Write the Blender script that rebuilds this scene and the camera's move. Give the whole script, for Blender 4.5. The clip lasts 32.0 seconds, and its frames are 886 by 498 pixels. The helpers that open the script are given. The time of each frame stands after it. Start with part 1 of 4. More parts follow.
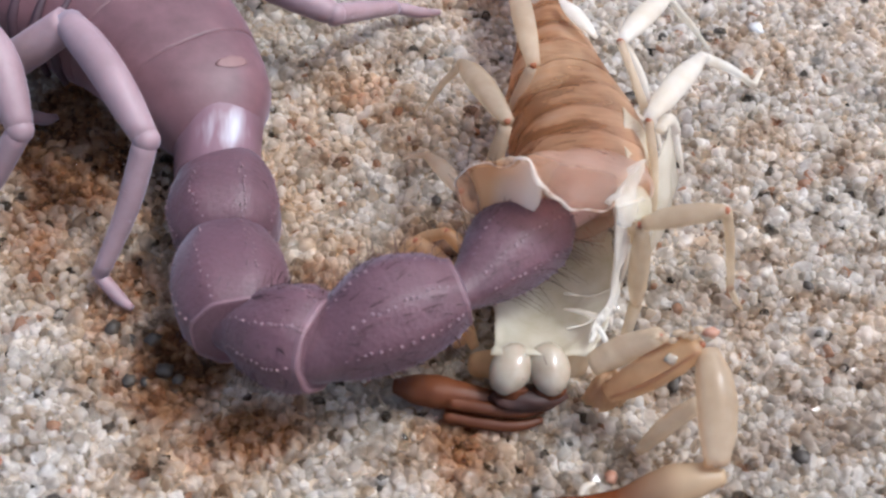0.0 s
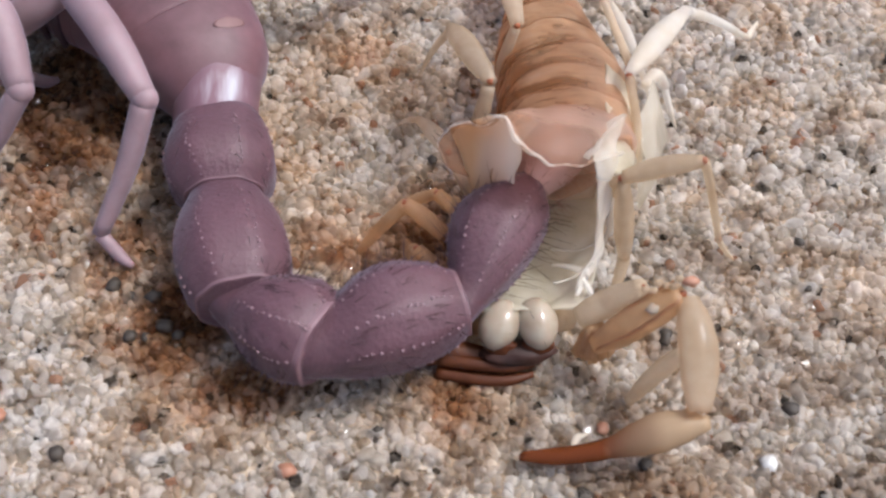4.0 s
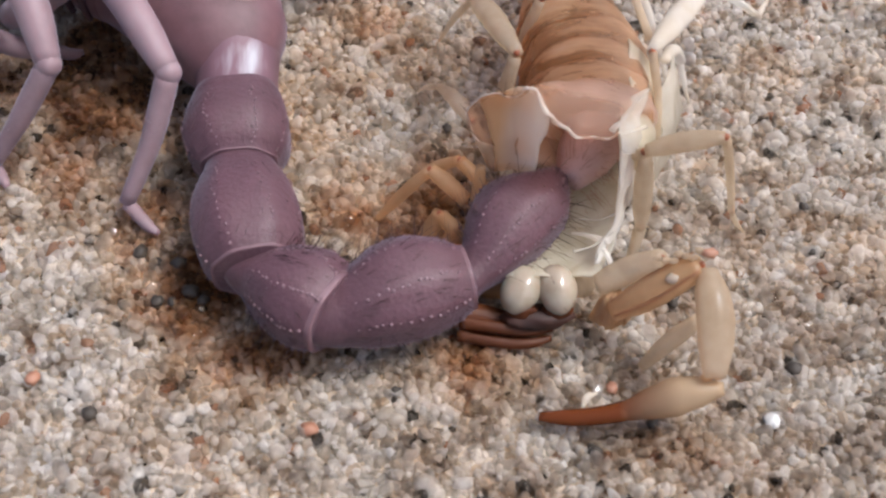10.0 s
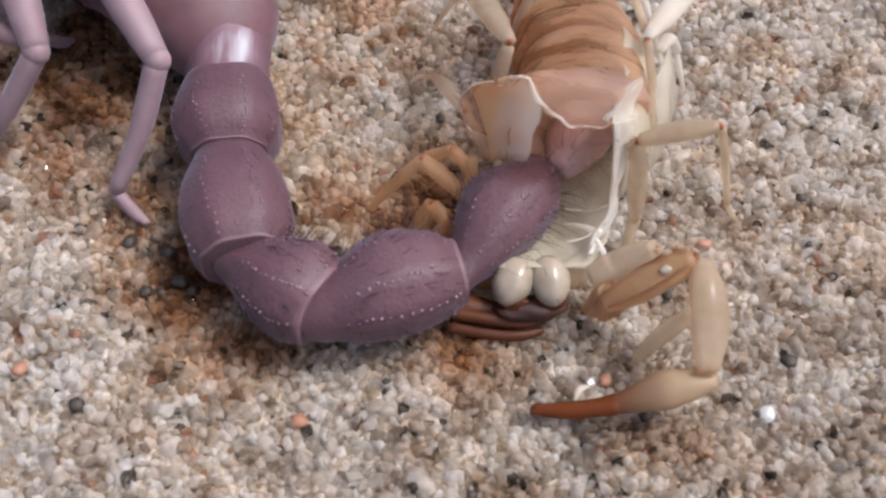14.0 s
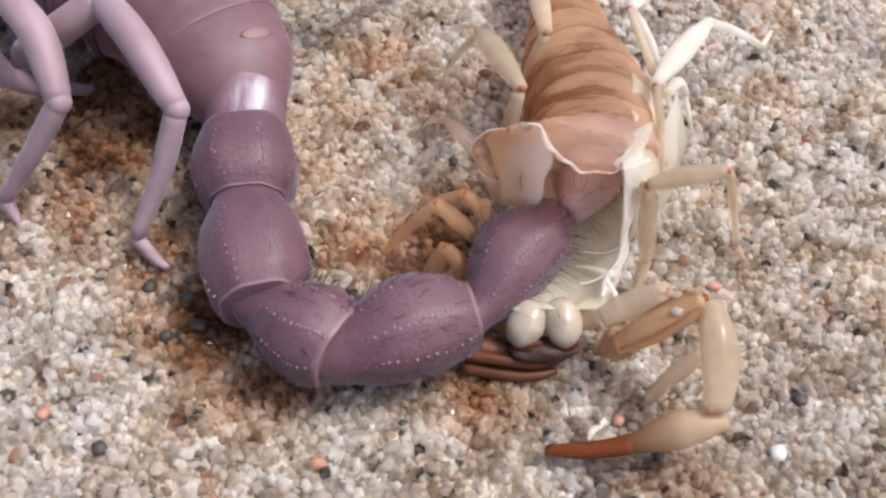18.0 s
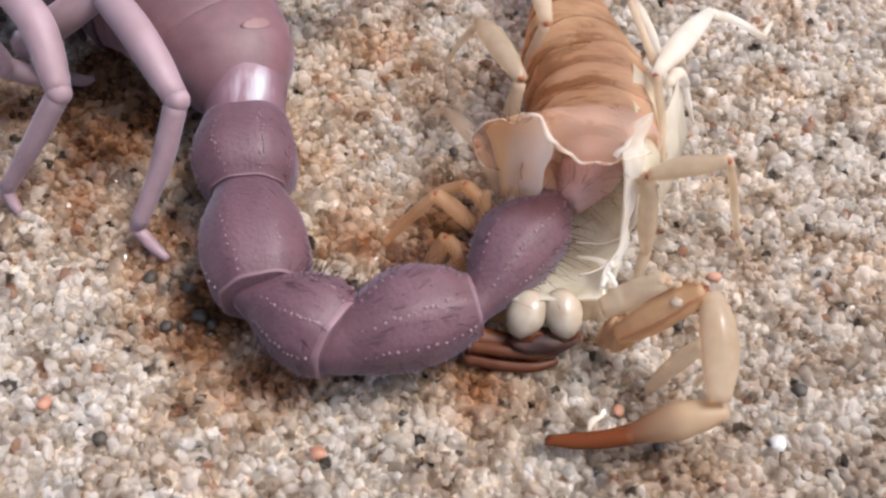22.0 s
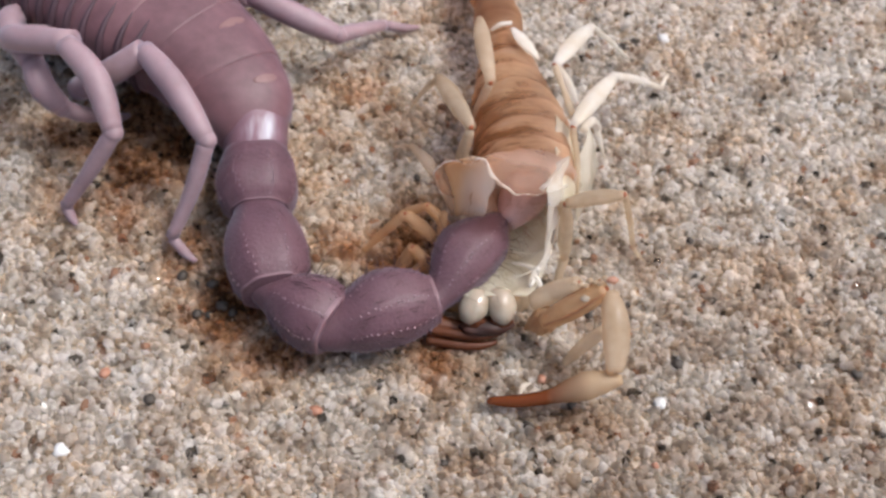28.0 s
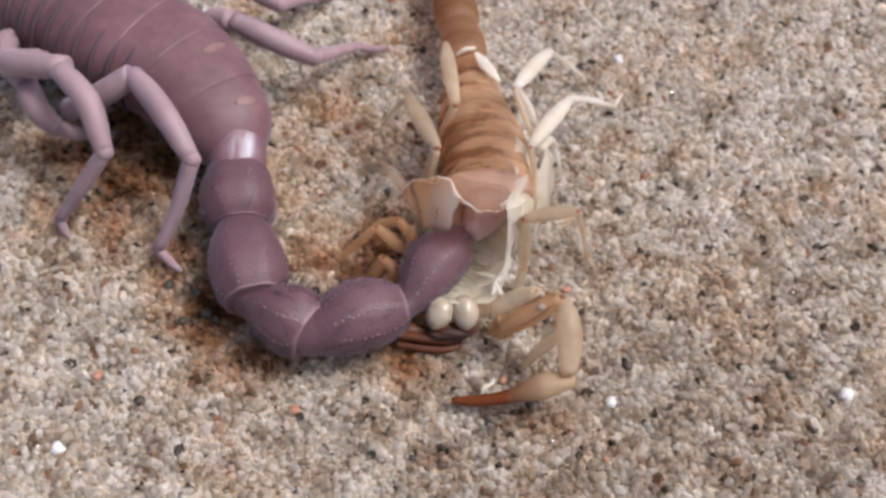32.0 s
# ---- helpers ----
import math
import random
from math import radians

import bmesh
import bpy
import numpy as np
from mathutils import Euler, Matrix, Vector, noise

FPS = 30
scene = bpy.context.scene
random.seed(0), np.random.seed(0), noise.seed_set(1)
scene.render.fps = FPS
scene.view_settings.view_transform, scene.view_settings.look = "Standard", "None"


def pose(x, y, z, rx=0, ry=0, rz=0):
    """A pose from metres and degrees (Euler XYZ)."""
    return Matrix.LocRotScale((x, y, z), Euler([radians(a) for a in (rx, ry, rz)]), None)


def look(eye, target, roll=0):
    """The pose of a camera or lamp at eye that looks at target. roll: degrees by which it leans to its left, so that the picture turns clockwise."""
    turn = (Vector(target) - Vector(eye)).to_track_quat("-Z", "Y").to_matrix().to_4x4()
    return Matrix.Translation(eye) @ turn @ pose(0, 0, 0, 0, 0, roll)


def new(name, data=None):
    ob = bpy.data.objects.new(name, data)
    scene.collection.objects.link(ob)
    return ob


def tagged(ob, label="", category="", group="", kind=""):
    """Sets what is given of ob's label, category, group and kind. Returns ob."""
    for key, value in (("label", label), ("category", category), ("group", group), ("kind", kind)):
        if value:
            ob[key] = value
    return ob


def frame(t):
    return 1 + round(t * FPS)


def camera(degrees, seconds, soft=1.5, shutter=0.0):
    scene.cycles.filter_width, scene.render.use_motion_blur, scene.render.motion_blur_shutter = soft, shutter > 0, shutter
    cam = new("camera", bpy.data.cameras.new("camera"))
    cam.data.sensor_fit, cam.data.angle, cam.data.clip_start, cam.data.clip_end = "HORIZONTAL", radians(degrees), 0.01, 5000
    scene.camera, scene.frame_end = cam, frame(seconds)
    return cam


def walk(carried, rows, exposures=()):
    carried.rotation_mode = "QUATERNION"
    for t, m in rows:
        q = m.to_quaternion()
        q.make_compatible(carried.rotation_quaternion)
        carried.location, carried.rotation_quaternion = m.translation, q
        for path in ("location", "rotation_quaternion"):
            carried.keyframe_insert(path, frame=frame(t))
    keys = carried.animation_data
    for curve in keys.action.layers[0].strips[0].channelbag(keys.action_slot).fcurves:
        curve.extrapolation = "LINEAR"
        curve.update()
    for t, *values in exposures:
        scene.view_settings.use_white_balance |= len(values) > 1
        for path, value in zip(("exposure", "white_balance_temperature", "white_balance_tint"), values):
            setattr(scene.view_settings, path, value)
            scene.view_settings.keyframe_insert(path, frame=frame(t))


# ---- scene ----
cam = camera(40.0, 32.0, soft=2.4)
# close-up lens: shallow focus on the tail and the pincer
cam.data.dof.use_dof, cam.data.dof.focus_distance, cam.data.dof.aperture_fstop = True, 0.0785, 88.0

# the way of the camera: seconds, place in millimetres, heading, pitch and roll in degrees
PATH = (
    (0, -1.30, 2.23, 59.73, -3.048, -52.641, 2.815),
    (0.5, -1.28, 1.81, 59.38, -3.354, -52.585, 3.247),
    (1, -0.96, 1.80, 59.18, -3.182, -52.622, 3.035),
    (1.5, -0.70, 1.74, 59.24, -3.144, -52.776, 2.895),
    (2, -0.61, 1.33, 59.40, -2.975, -53.036, 2.680),
    (2.5, -0.46, 0.85, 59.61, -2.766, -53.293, 2.459),
    (3, -0.79, 1.15, 59.95, -2.750, -53.607, 2.437),
    (3.5, -0.64, 0.71, 59.70, -2.664, -53.578, 2.369),
    (5.5, -0.45, 0.60, 61.13, -1.915, -54.733, 1.377),
    (6, -0.55, 0.58, 61.27, -1.938, -54.796, 1.384),
    (6.5, -0.38, 0.47, 61.39, -1.586, -54.804, 1.087),
    (7, -0.41, 0.54, 61.69, -1.521, -54.986, 1.064),
    (7.5, -0.30, 0.48, 61.60, -1.254, -54.781, 0.799),
    (8, -0.34, 0.55, 61.77, -1.301, -55.008, 0.798),
    (8.5, -0.35, 0.46, 62.01, -1.272, -54.957, 0.753),
    (9, -0.32, 0.36, 61.95, -1.171, -54.897, 0.690),
    (9.5, -0.45, -0.00, 61.93, -1.257, -55.412, 0.860),
    (10, -0.59, -0.36, 62.23, -1.351, -55.770, 0.936),
    (10.5, -0.36, -0.54, 62.23, -1.102, -55.720, 0.762),
    (11, -0.20, -0.06, 61.39, -1.466, -55.894, 1.210),
    (11.5, -0.10, 0.12, 61.05, -1.436, -55.888, 1.327),
    (12, -0.09, 0.01, 61.14, -1.460, -56.093, 1.272),
    (12.5, -0.10, -0.13, 61.31, -1.362, -56.013, 1.155),
    (13, 0.07, 0.11, 61.53, -1.001, -56.020, 0.849),
    (13.5, 0.09, -0.07, 61.36, -0.973, -55.843, 0.823),
    (14, 0.08, -0.07, 61.46, -1.102, -56.056, 0.871),
    (14.5, 0.03, -0.05, 61.63, -0.862, -55.952, 0.660),
    (15, -0.32, 0.41, 61.95, -0.837, -55.721, 0.603),
    (15.5, -0.46, 0.40, 62.78, -0.339, -54.987, 0.094),
    (17.5, -0.02, 0.13, 63.20, 0.003, -54.793, -0.534),
    (18, -0.11, -0.02, 63.11, -0.180, -54.811, -0.359),
    (18.5, 0.11, 0.13, 62.96, -0.077, -54.929, -0.505),
    (19, 0.12, 0.12, 63.03, 0.048, -55.051, -0.561),
    (19.5, 0.05, 0.16, 63.11, -0.022, -55.231, -0.490),
    (20, 0.10, 0.05, 63.03, 0.043, -55.255, -0.515),
    (20.5, 0.19, 0.01, 62.98, 0.201, -55.241, -0.639),
    (21, -0.07, -0.04, 63.10, -0.147, -55.279, -0.367),
    (21.5, 0.05, -0.00, 62.99, -0.028, -55.299, -0.502),
    (22, 0.00, 0.00, 63.14, 0.002, -55.277, -0.527),
    (22.5, 0.02, -0.3, 63.10, 0.044, -55.234, -0.549),
    (23, 0.19, -0.21, 63.08, 0.302, -55.270, -0.734),
    (23.5, -0.03, -0.36, 63.48, 0.425, -55.245, -0.769),
    (24, -0.12, -0.48, 63.70, 0.659, -54.908, -0.988),
    (24.5, -0.48, -0.24, 64.07, 0.687, -54.813, -1.001),
    (26.5, -1.92, -5.30, 74.75, -2.096, -55.136, 1.476),
    (27, -1.83, -6.82, 75.33, -2.710, -55.291, 1.740),
    (27.5, -2.28, -9.42, 81.63, -3.599, -54.944, 2.446),
    (28, -2.00, -11.20, 82.87, -4.884, -56.072, 3.927),
    (28.5, -1.69, -11.22, 84.13, -4.758, -55.860, 3.638),
    (29, -1.60, -11.56, 83.96, -4.401, -55.424, 3.244),
    (29.5, -1.76, -12.06, 84.49, -4.521, -54.885, 3.283),
    (30, -1.70, -12.10, 84.60, -4.793, -54.739, 3.604),
    (30.5, -1.57, -11.62, 86.44, -5.710, -55.071, 4.807),
    (31, -1.70, -11.15, 86.51, -5.708, -55.665, 4.531),
    (31.5, -2.16, -11.79, 88.07, -6.414, -56.074, 5.314),
    (32, -1.89, -13.87, 90.39, -7.186, -56.548, 5.782),
)
walk(cam, [(t, pose(x / 1000, y / 1000, z / 1000, 90 + pitch, 0, yaw) @ pose(0, 0, 0, 0, 0, roll)) for t, x, y, z, yaw, pitch, roll in PATH],
     exposures=((0.0, 0.52, 5460, 7), (3.0, 0.45, 5710, 9), (9.0, 0.36, 5790, 9), (13.0, 0.33, 5890, 11), (15.5, 0.43, 5540, 8), (18.0, 0.63, 5760, 8), (24.0, 0.66, 5910, 10), (27.0, 0.40, 5960, 10), (28.0, 0.40, 5890, 9), (29.0, 0.42, 5900, 9), (30.0, 0.35, 5920, 10), (32.0, 0.30, 5960, 11)))

# ---------------------------------------------------------------- light
world = bpy.data.worlds.new("daylight")
scene.world = world
world.use_nodes = True
SUN_FROM = Vector((0.45, 0.04, 0.89)).normalized()
sky = world.node_tree.nodes.new("ShaderNodeTexSky")
sky.sky_type, sky.sun_disc = "NISHITA", False
sky.air_density, sky.dust_density, sky.ozone_density = 0.6, 6.0, 0.2
sky.sun_elevation = math.asin(SUN_FROM.z)
sky.sun_rotation = math.atan2(SUN_FROM.x, SUN_FROM.y)
background = world.node_tree.nodes["Background"]
background.inputs["Strength"].default_value = 0.16
world.node_tree.links.new(sky.outputs["Color"], background.inputs["Color"])
sun = new("sun", bpy.data.lights.new("sun", "SUN"))
sun.data.energy, sun.data.angle, sun.data.color = 1.9, radians(11), (1.0, 0.95, 0.88)
sun.matrix_world = look(SUN_FROM, (0, 0, 0))

# ---------------------------------------------------------------- materials
CM = 0.01


def shader(name):
    m = bpy.data.materials.new(name)
    m.use_nodes = True
    return m, m.node_tree.nodes, m.node_tree.links, m.node_tree.nodes["Principled BSDF"]


def node(nodes, kind, **inputs):
    n = nodes.new(kind)
    for key, value in inputs.items():
        n.inputs[key.replace("_", " ")].default_value = value
    return n


def ramp(nodes, stops, mode="LINEAR"):
    r = nodes.new("ShaderNodeValToRGB")
    r.color_ramp.interpolation = mode
    while len(r.color_ramp.elements) < len(stops):
        r.color_ramp.elements.new(0.5)
    for e, (at, colour) in zip(r.color_ramp.elements, stops):
        e.position, e.color = at, (*colour, 1)
    return r


def skin(name, dark, light, rough=0.45, grain=900, mottle=140, bump=0.25, soft=0.0, radius=0.0008, sheen=0.0):
    """A hide with mottling at two scales and a fine pitted relief."""
    m, nodes, links, bsdf = shader(name)
    place = nodes.new("ShaderNodeTexCoord")
    big = node(nodes, "ShaderNodeTexNoise", Scale=mottle, Detail=4.0, Roughness=0.6)
    fine = node(nodes, "ShaderNodeTexNoise", Scale=grain, Detail=3.0, Roughness=0.6)
    for n in (big, fine):
        links.new(place.outputs["Object"], n.inputs["Vector"])
    blend = nodes.new("ShaderNodeMath")
    blend.operation = "MULTIPLY_ADD"
    blend.inputs[1].default_value = 0.35
    links.new(fine.outputs["Fac"], blend.inputs[0])
    scaled = nodes.new("ShaderNodeMath")
    scaled.operation = "MULTIPLY"
    scaled.inputs[1].default_value = 0.65
    links.new(big.outputs["Fac"], scaled.inputs[0])
    links.new(scaled.outputs[0], blend.inputs[2])
    colour = ramp(nodes, ((0.32, dark), (0.68, light)))
    links.new(blend.outputs[0], colour.inputs["Fac"])
    links.new(colour.outputs["Color"], bsdf.inputs["Base Color"])
    bsdf.inputs["Roughness"].default_value = rough
    if soft:
        bsdf.inputs["Subsurface Weight"].default_value = soft
        bsdf.inputs["Subsurface Radius"].default_value = (1.0, 0.6, 0.6)
        bsdf.inputs["Subsurface Scale"].default_value = radius
    if sheen:
        bsdf.inputs["Sheen Weight"].default_value = sheen
        bsdf.inputs["Sheen Roughness"].default_value = 0.4
        bsdf.inputs["Sheen Tint"].default_value = (0.72, 0.78, 1.0, 1)
    relief = node(nodes, "ShaderNodeBump", Strength=bump, Distance=0.0002)
    links.new(fine.outputs["Fac"], relief.inputs["Height"])
    links.new(relief.outputs["Normal"], bsdf.inputs["Normal"])
    return m


def husk(name, dark, light, clear=0.2, through_light=0.35, rough=0.35, mottle=160, stretch=(1, 1, 1)):
    """A thin cast skin: part of the light passes, part of it glows through."""
    m, nodes, links, bsdf = shader(name)
    place = nodes.new("ShaderNodeTexCoord")
    big = node(nodes, "ShaderNodeTexNoise", Scale=mottle, Detail=5.0, Roughness=0.6)
    fit_in = nodes.new("ShaderNodeMapping")
    fit_in.inputs["Scale"].default_value = stretch
    links.new(place.outputs["Object"], fit_in.inputs["Vector"])
    links.new(fit_in.outputs["Vector"], big.inputs["Vector"])
    fine = node(nodes, "ShaderNodeTexNoise", Scale=1100.0, Detail=2.0)
    links.new(place.outputs["Object"], fine.inputs["Vector"])
    colour = ramp(nodes, ((0.3, dark), (0.7, light)))
    links.new(big.outputs["Fac"], colour.inputs["Fac"])
    links.new(colour.outputs["Color"], bsdf.inputs["Base Color"])
    bsdf.inputs["Roughness"].default_value = rough
    relief = node(nodes, "ShaderNodeBump", Strength=0.3, Distance=0.0002)
    links.new(fine.outputs["Fac"], relief.inputs["Height"])
    links.new(relief.outputs["Normal"], bsdf.inputs["Normal"])
    glow = nodes.new("ShaderNodeBsdfTranslucent")
    links.new(colour.outputs["Color"], glow.inputs["Color"])
    see = nodes.new("ShaderNodeBsdfTransparent")
    see.inputs["Color"].default_value = (*[min(1.0, c ** 0.45) for c in light], 1)
    one, two = nodes.new("ShaderNodeMixShader"), nodes.new("ShaderNodeMixShader")
    one.inputs["Fac"].default_value, two.inputs["Fac"].default_value = through_light, clear
    links.new(bsdf.outputs[0], one.inputs[1])
    links.new(glow.outputs[0], one.inputs[2])
    links.new(one.outputs[0], two.inputs[1])
    links.new(see.outputs[0], two.inputs[2])
    links.new(two.outputs[0], nodes["Material Output"].inputs["Surface"])
    return m


def plate_husk(name, dark, light, edge, clear, turn=0.5, left=None):
    """A back plate of the cast skin: brown along its hind edge, paler and clearer to the sides, with fine slanting lines."""
    m, nodes, links, bsdf = shader(name)
    place = nodes.new("ShaderNodeTexCoord")
    cut = nodes.new("ShaderNodeSeparateXYZ")
    links.new(place.outputs["Generated"], cut.inputs[0])
    fit_in = nodes.new("ShaderNodeMapping")
    fit_in.inputs["Scale"].default_value = (0.5, 1.8, 1.0)
    fit_in.inputs["Rotation"].default_value = (0.0, 0.0, turn)
    links.new(place.outputs["Object"], fit_in.inputs["Vector"])
    lines = node(nodes, "ShaderNodeTexNoise", Scale=420.0, Detail=4.0, Roughness=0.65)
    links.new(fit_in.outputs["Vector"], lines.inputs["Vector"])
    cloud = node(nodes, "ShaderNodeTexNoise", Scale=170.0, Detail=4.0, Roughness=0.6)
    links.new(place.outputs["Object"], cloud.inputs["Vector"])
    along = ramp(nodes, ((0.0, (0.55, 0.55, 0.55)), (0.25, (0.05, 0.05, 0.05)), (0.45, (0.0, 0.0, 0.0)), (0.62, (0.7, 0.7, 0.7)), (0.85, (0.85, 0.85, 0.85)), (1.0, (0.3, 0.3, 0.3))))
    links.new(cut.outputs["Y"], along.inputs["Fac"])
    tone = nodes.new("ShaderNodeMath")
    tone.operation = "MULTIPLY_ADD"
    tone.inputs[1].default_value = 0.22
    links.new(along.outputs["Color"], tone.inputs[0])
    both = nodes.new("ShaderNodeMath")
    both.operation = "MULTIPLY_ADD"
    both.inputs[1].default_value = 1.0
    links.new(lines.outputs["Fac"], both.inputs[0])
    links.new(cloud.outputs["Fac"], both.inputs[2])
    down = nodes.new("ShaderNodeMath")
    down.operation = "SUBTRACT"
    down.inputs[1].default_value = 0.70
    links.new(both.outputs[0], down.inputs[0])
    links.new(down.outputs[0], tone.inputs[2])
    colour = ramp(nodes, ((0.18, dark), (0.55, light), (0.9, edge)))
    links.new(tone.outputs[0], colour.inputs["Fac"])
    rim = ramp(nodes, ((0.0, (0.1, 0.1, 0.1)), (0.12, (0.0, 0.0, 0.0)), (0.4, (0, 0, 0)), (0.6, (0.12, 0.12, 0.12)), (0.8, (0.4, 0.4, 0.4)), (1.0, (0.9, 0.9, 0.9))))
    links.new(cut.outputs["X"], rim.inputs["Fac"])
    mix = nodes.new("ShaderNodeMix")
    mix.data_type = "RGBA"
    mix.inputs["B"].default_value = (*edge, 1)
    links.new(rim.outputs["Color"], mix.inputs["Factor"])
    if left:
        # the flank beside the notch is honey brown
        side = ramp(nodes, ((0.0, (0.8, 0.8, 0.8)), (0.30, (0.7, 0.7, 0.7)), (0.46, (0, 0, 0))))
        links.new(cut.outputs["X"], side.inputs["Fac"])
        warm = nodes.new("ShaderNodeMix")
        warm.data_type = "RGBA"
        warm.inputs["B"].default_value = (*left, 1)
        links.new(side.outputs["Color"], warm.inputs["Factor"])
        links.new(colour.outputs["Color"], warm.inputs["A"])
        links.new(warm.outputs["Result"], mix.inputs["A"])
    else:
        links.new(colour.outputs["Color"], mix.inputs["A"])
    links.new(mix.outputs["Result"], bsdf.inputs["Base Color"])
    bsdf.inputs["Roughness"].default_value = 0.36
    relief = node(nodes, "ShaderNodeBump", Strength=0.55, Distance=0.0003)
    links.new(lines.outputs["Fac"], relief.inputs["Height"])
    links.new(relief.outputs["Normal"], bsdf.inputs["Normal"])
    glow, see = nodes.new("ShaderNodeBsdfTranslucent"), nodes.new("ShaderNodeBsdfTransparent")
    links.new(mix.outputs["Result"], glow.inputs["Color"])
    see.inputs["Color"].default_value = (*[min(1.0, c ** 0.4) for c in light], 1)
    one, two = nodes.new("ShaderNodeMixShader"), nodes.new("ShaderNodeMixShader")
    one.inputs["Fac"].default_value, two.inputs["Fac"].default_value = 0.6, clear
    links.new(bsdf.outputs[0], one.inputs[1])
    links.new(glow.outputs[0], one.inputs[2])
    links.new(one.outputs[0], two.inputs[1])
    links.new(see.outputs[0], two.inputs[2])
    links.new(two.outputs[0], nodes["Material Output"].inputs["Surface"])
    return m


def sand_material(name, islands):
    m, nodes, links, bsdf = shader(name)
    place = nodes.new("ShaderNodeTexCoord")
    if islands:
        pick = nodes.new("ShaderNodeNewGeometry").outputs["Random Per Island"]
    else:
        cell = node(nodes, "ShaderNodeTexVoronoi", Scale=1500.0)
        links.new(place.outputs["Object"], cell.inputs["Vector"])
        pick = cell.outputs["Color"]
    tone = ramp(nodes, ((0.0, (0.06, 0.048, 0.036)), (0.015, (0.58, 0.36, 0.25)), (0.028, (0.45, 0.38, 0.31)), (0.06, (0.80, 0.71, 0.60)), (0.14, (0.80, 0.77, 0.72)),
                        (0.28, (0.92, 0.88, 0.83)), (0.50, (0.96, 0.945, 0.925)), (0.74, (0.99, 0.985, 0.98))), "CONSTANT")
    links.new(pick, tone.inputs["Fac"])
    # rusty stain and painted shade round the tail and the cast skin, grey drifts elsewhere
    drift = node(nodes, "ShaderNodeTexNoise", Scale=110.0, Detail=4.0, Roughness=0.65)
    links.new(place.outputs["Object"], drift.inputs["Vector"])
    # spots by tail, trunk and hand carry shade as well as rust
    stain_shade = None
    for centre, inner, outer, strength in (((-0.0004, 0.0456, 0.0), 0.0010, 0.0085, 0.26), ((-0.0051, 0.0443, 0.0), 0.0010, 0.0060, 0.16), ((-0.0136, 0.0401, 0.0), 0.0020, 0.0070, 0.31), ((-0.0098, 0.0352, 0.0), 0.0008, 0.0050, 0.25), ((-0.0169, 0.0449, 0.0), 0.0020, 0.0080, 0.19), ((-0.0228, 0.0554, 0.0), 0.0050, 0.0140, 0.19), ((0.0032, 0.0345, 0.0), 0.0008, 0.0048, 0.20), ((0.0026, 0.0338, 0.0), 0.0008, 0.0048, 0.23), ((0.0005, 0.0484, 0.0), 0.0010, 0.0060, 0.24), ((-0.0200, 0.0505, 0.0), 0.0030, 0.0110, 0.17), ((-0.0070, 0.0545, 0.0), 0.0020, 0.0120, 0.06)):
        away = nodes.new("ShaderNodeVectorMath")
        away.operation = "DISTANCE"
        away.inputs[1].default_value = centre
        links.new(place.outputs["Object"], away.inputs[0])
        near = nodes.new("ShaderNodeMapRange")
        for key, value in (("From Min", inner), ("From Max", outer), ("To Min", strength), ("To Max", -0.06)):
            near.inputs[key].default_value = value
        links.new(away.outputs["Value"], near.inputs["Value"])
        if stain_shade is None:
            stain_shade = near.outputs["Result"]
        else:
            most = nodes.new("ShaderNodeMath")
            most.operation = "MAXIMUM"
            links.new(stain_shade, most.inputs[0])
            links.new(near.outputs["Result"], most.inputs[1])
            stain_shade = most.outputs[0]
    sum_up = nodes.new("ShaderNodeMath")
    links.new(drift.outputs["Fac"], sum_up.inputs[0])
    links.new(stain_shade, sum_up.inputs[1])
    warm = ramp(nodes, ((0.34, (0.98, 0.97, 0.95)), (0.46, (1.0, 0.98, 0.95)), (0.60, (0.97, 0.88, 0.77)), (0.74, (0.70, 0.44, 0.25)), (0.92, (0.36, 0.20, 0.10))))
    links.new(sum_up.outputs[0], warm.inputs["Fac"])
    mix = nodes.new("ShaderNodeMix")
    mix.data_type, mix.blend_type = "RGBA", "MULTIPLY"
    mix.inputs["Factor"].default_value = 1.0
    links.new(tone.outputs["Color"], mix.inputs["A"])
    links.new(warm.outputs["Color"], mix.inputs["B"])
    # inside of each grain: cloudy
    cloud = node(nodes, "ShaderNodeTexNoise", Scale=1900.0, Detail=2.0)
    links.new(place.outputs["Object"], cloud.inputs["Vector"])
    veil = ramp(nodes, ((0.3, (0.80, 0.78, 0.76)), (0.65, (1.08, 1.08, 1.08))))
    links.new(cloud.outputs["Fac"], veil.inputs["Fac"])
    last = nodes.new("ShaderNodeMix")
    last.data_type, last.blend_type = "RGBA", "MULTIPLY"
    last.inputs["Factor"].default_value = 1.0
    # clumps a few grains wide of browner and of whiter mineral
    blotch = node(nodes, "ShaderNodeTexNoise", Scale=300.0, Detail=3.0, Roughness=0.6)
    links.new(place.outputs["Object"], blotch.inputs["Vector"])
    clump = ramp(nodes, ((0.34, (0.78, 0.71, 0.64)), (0.48, (0.97, 0.965, 0.95)), (0.60, (1.03, 1.03, 1.03))))
    # the browner kind gathers to the side of the pincer
    off = nodes.new("ShaderNodeVectorMath")
    off.operation = "DISTANCE"
    off.inputs[1].default_value = (0.022, 0.023, 0.0)
    links.new(place.outputs["Object"], off.inputs[0])
    more = nodes.new("ShaderNodeMapRange")
    for key, value in (("From Min", 0.008), ("From Max", 0.034), ("To Min", -0.11), ("To Max", 0.015)):
        more.inputs[key].default_value = value
    links.new(off.outputs["Value"], more.inputs["Value"])
    share = nodes.new("ShaderNodeMath")
    links.new(blotch.outputs["Fac"], share.inputs[0])
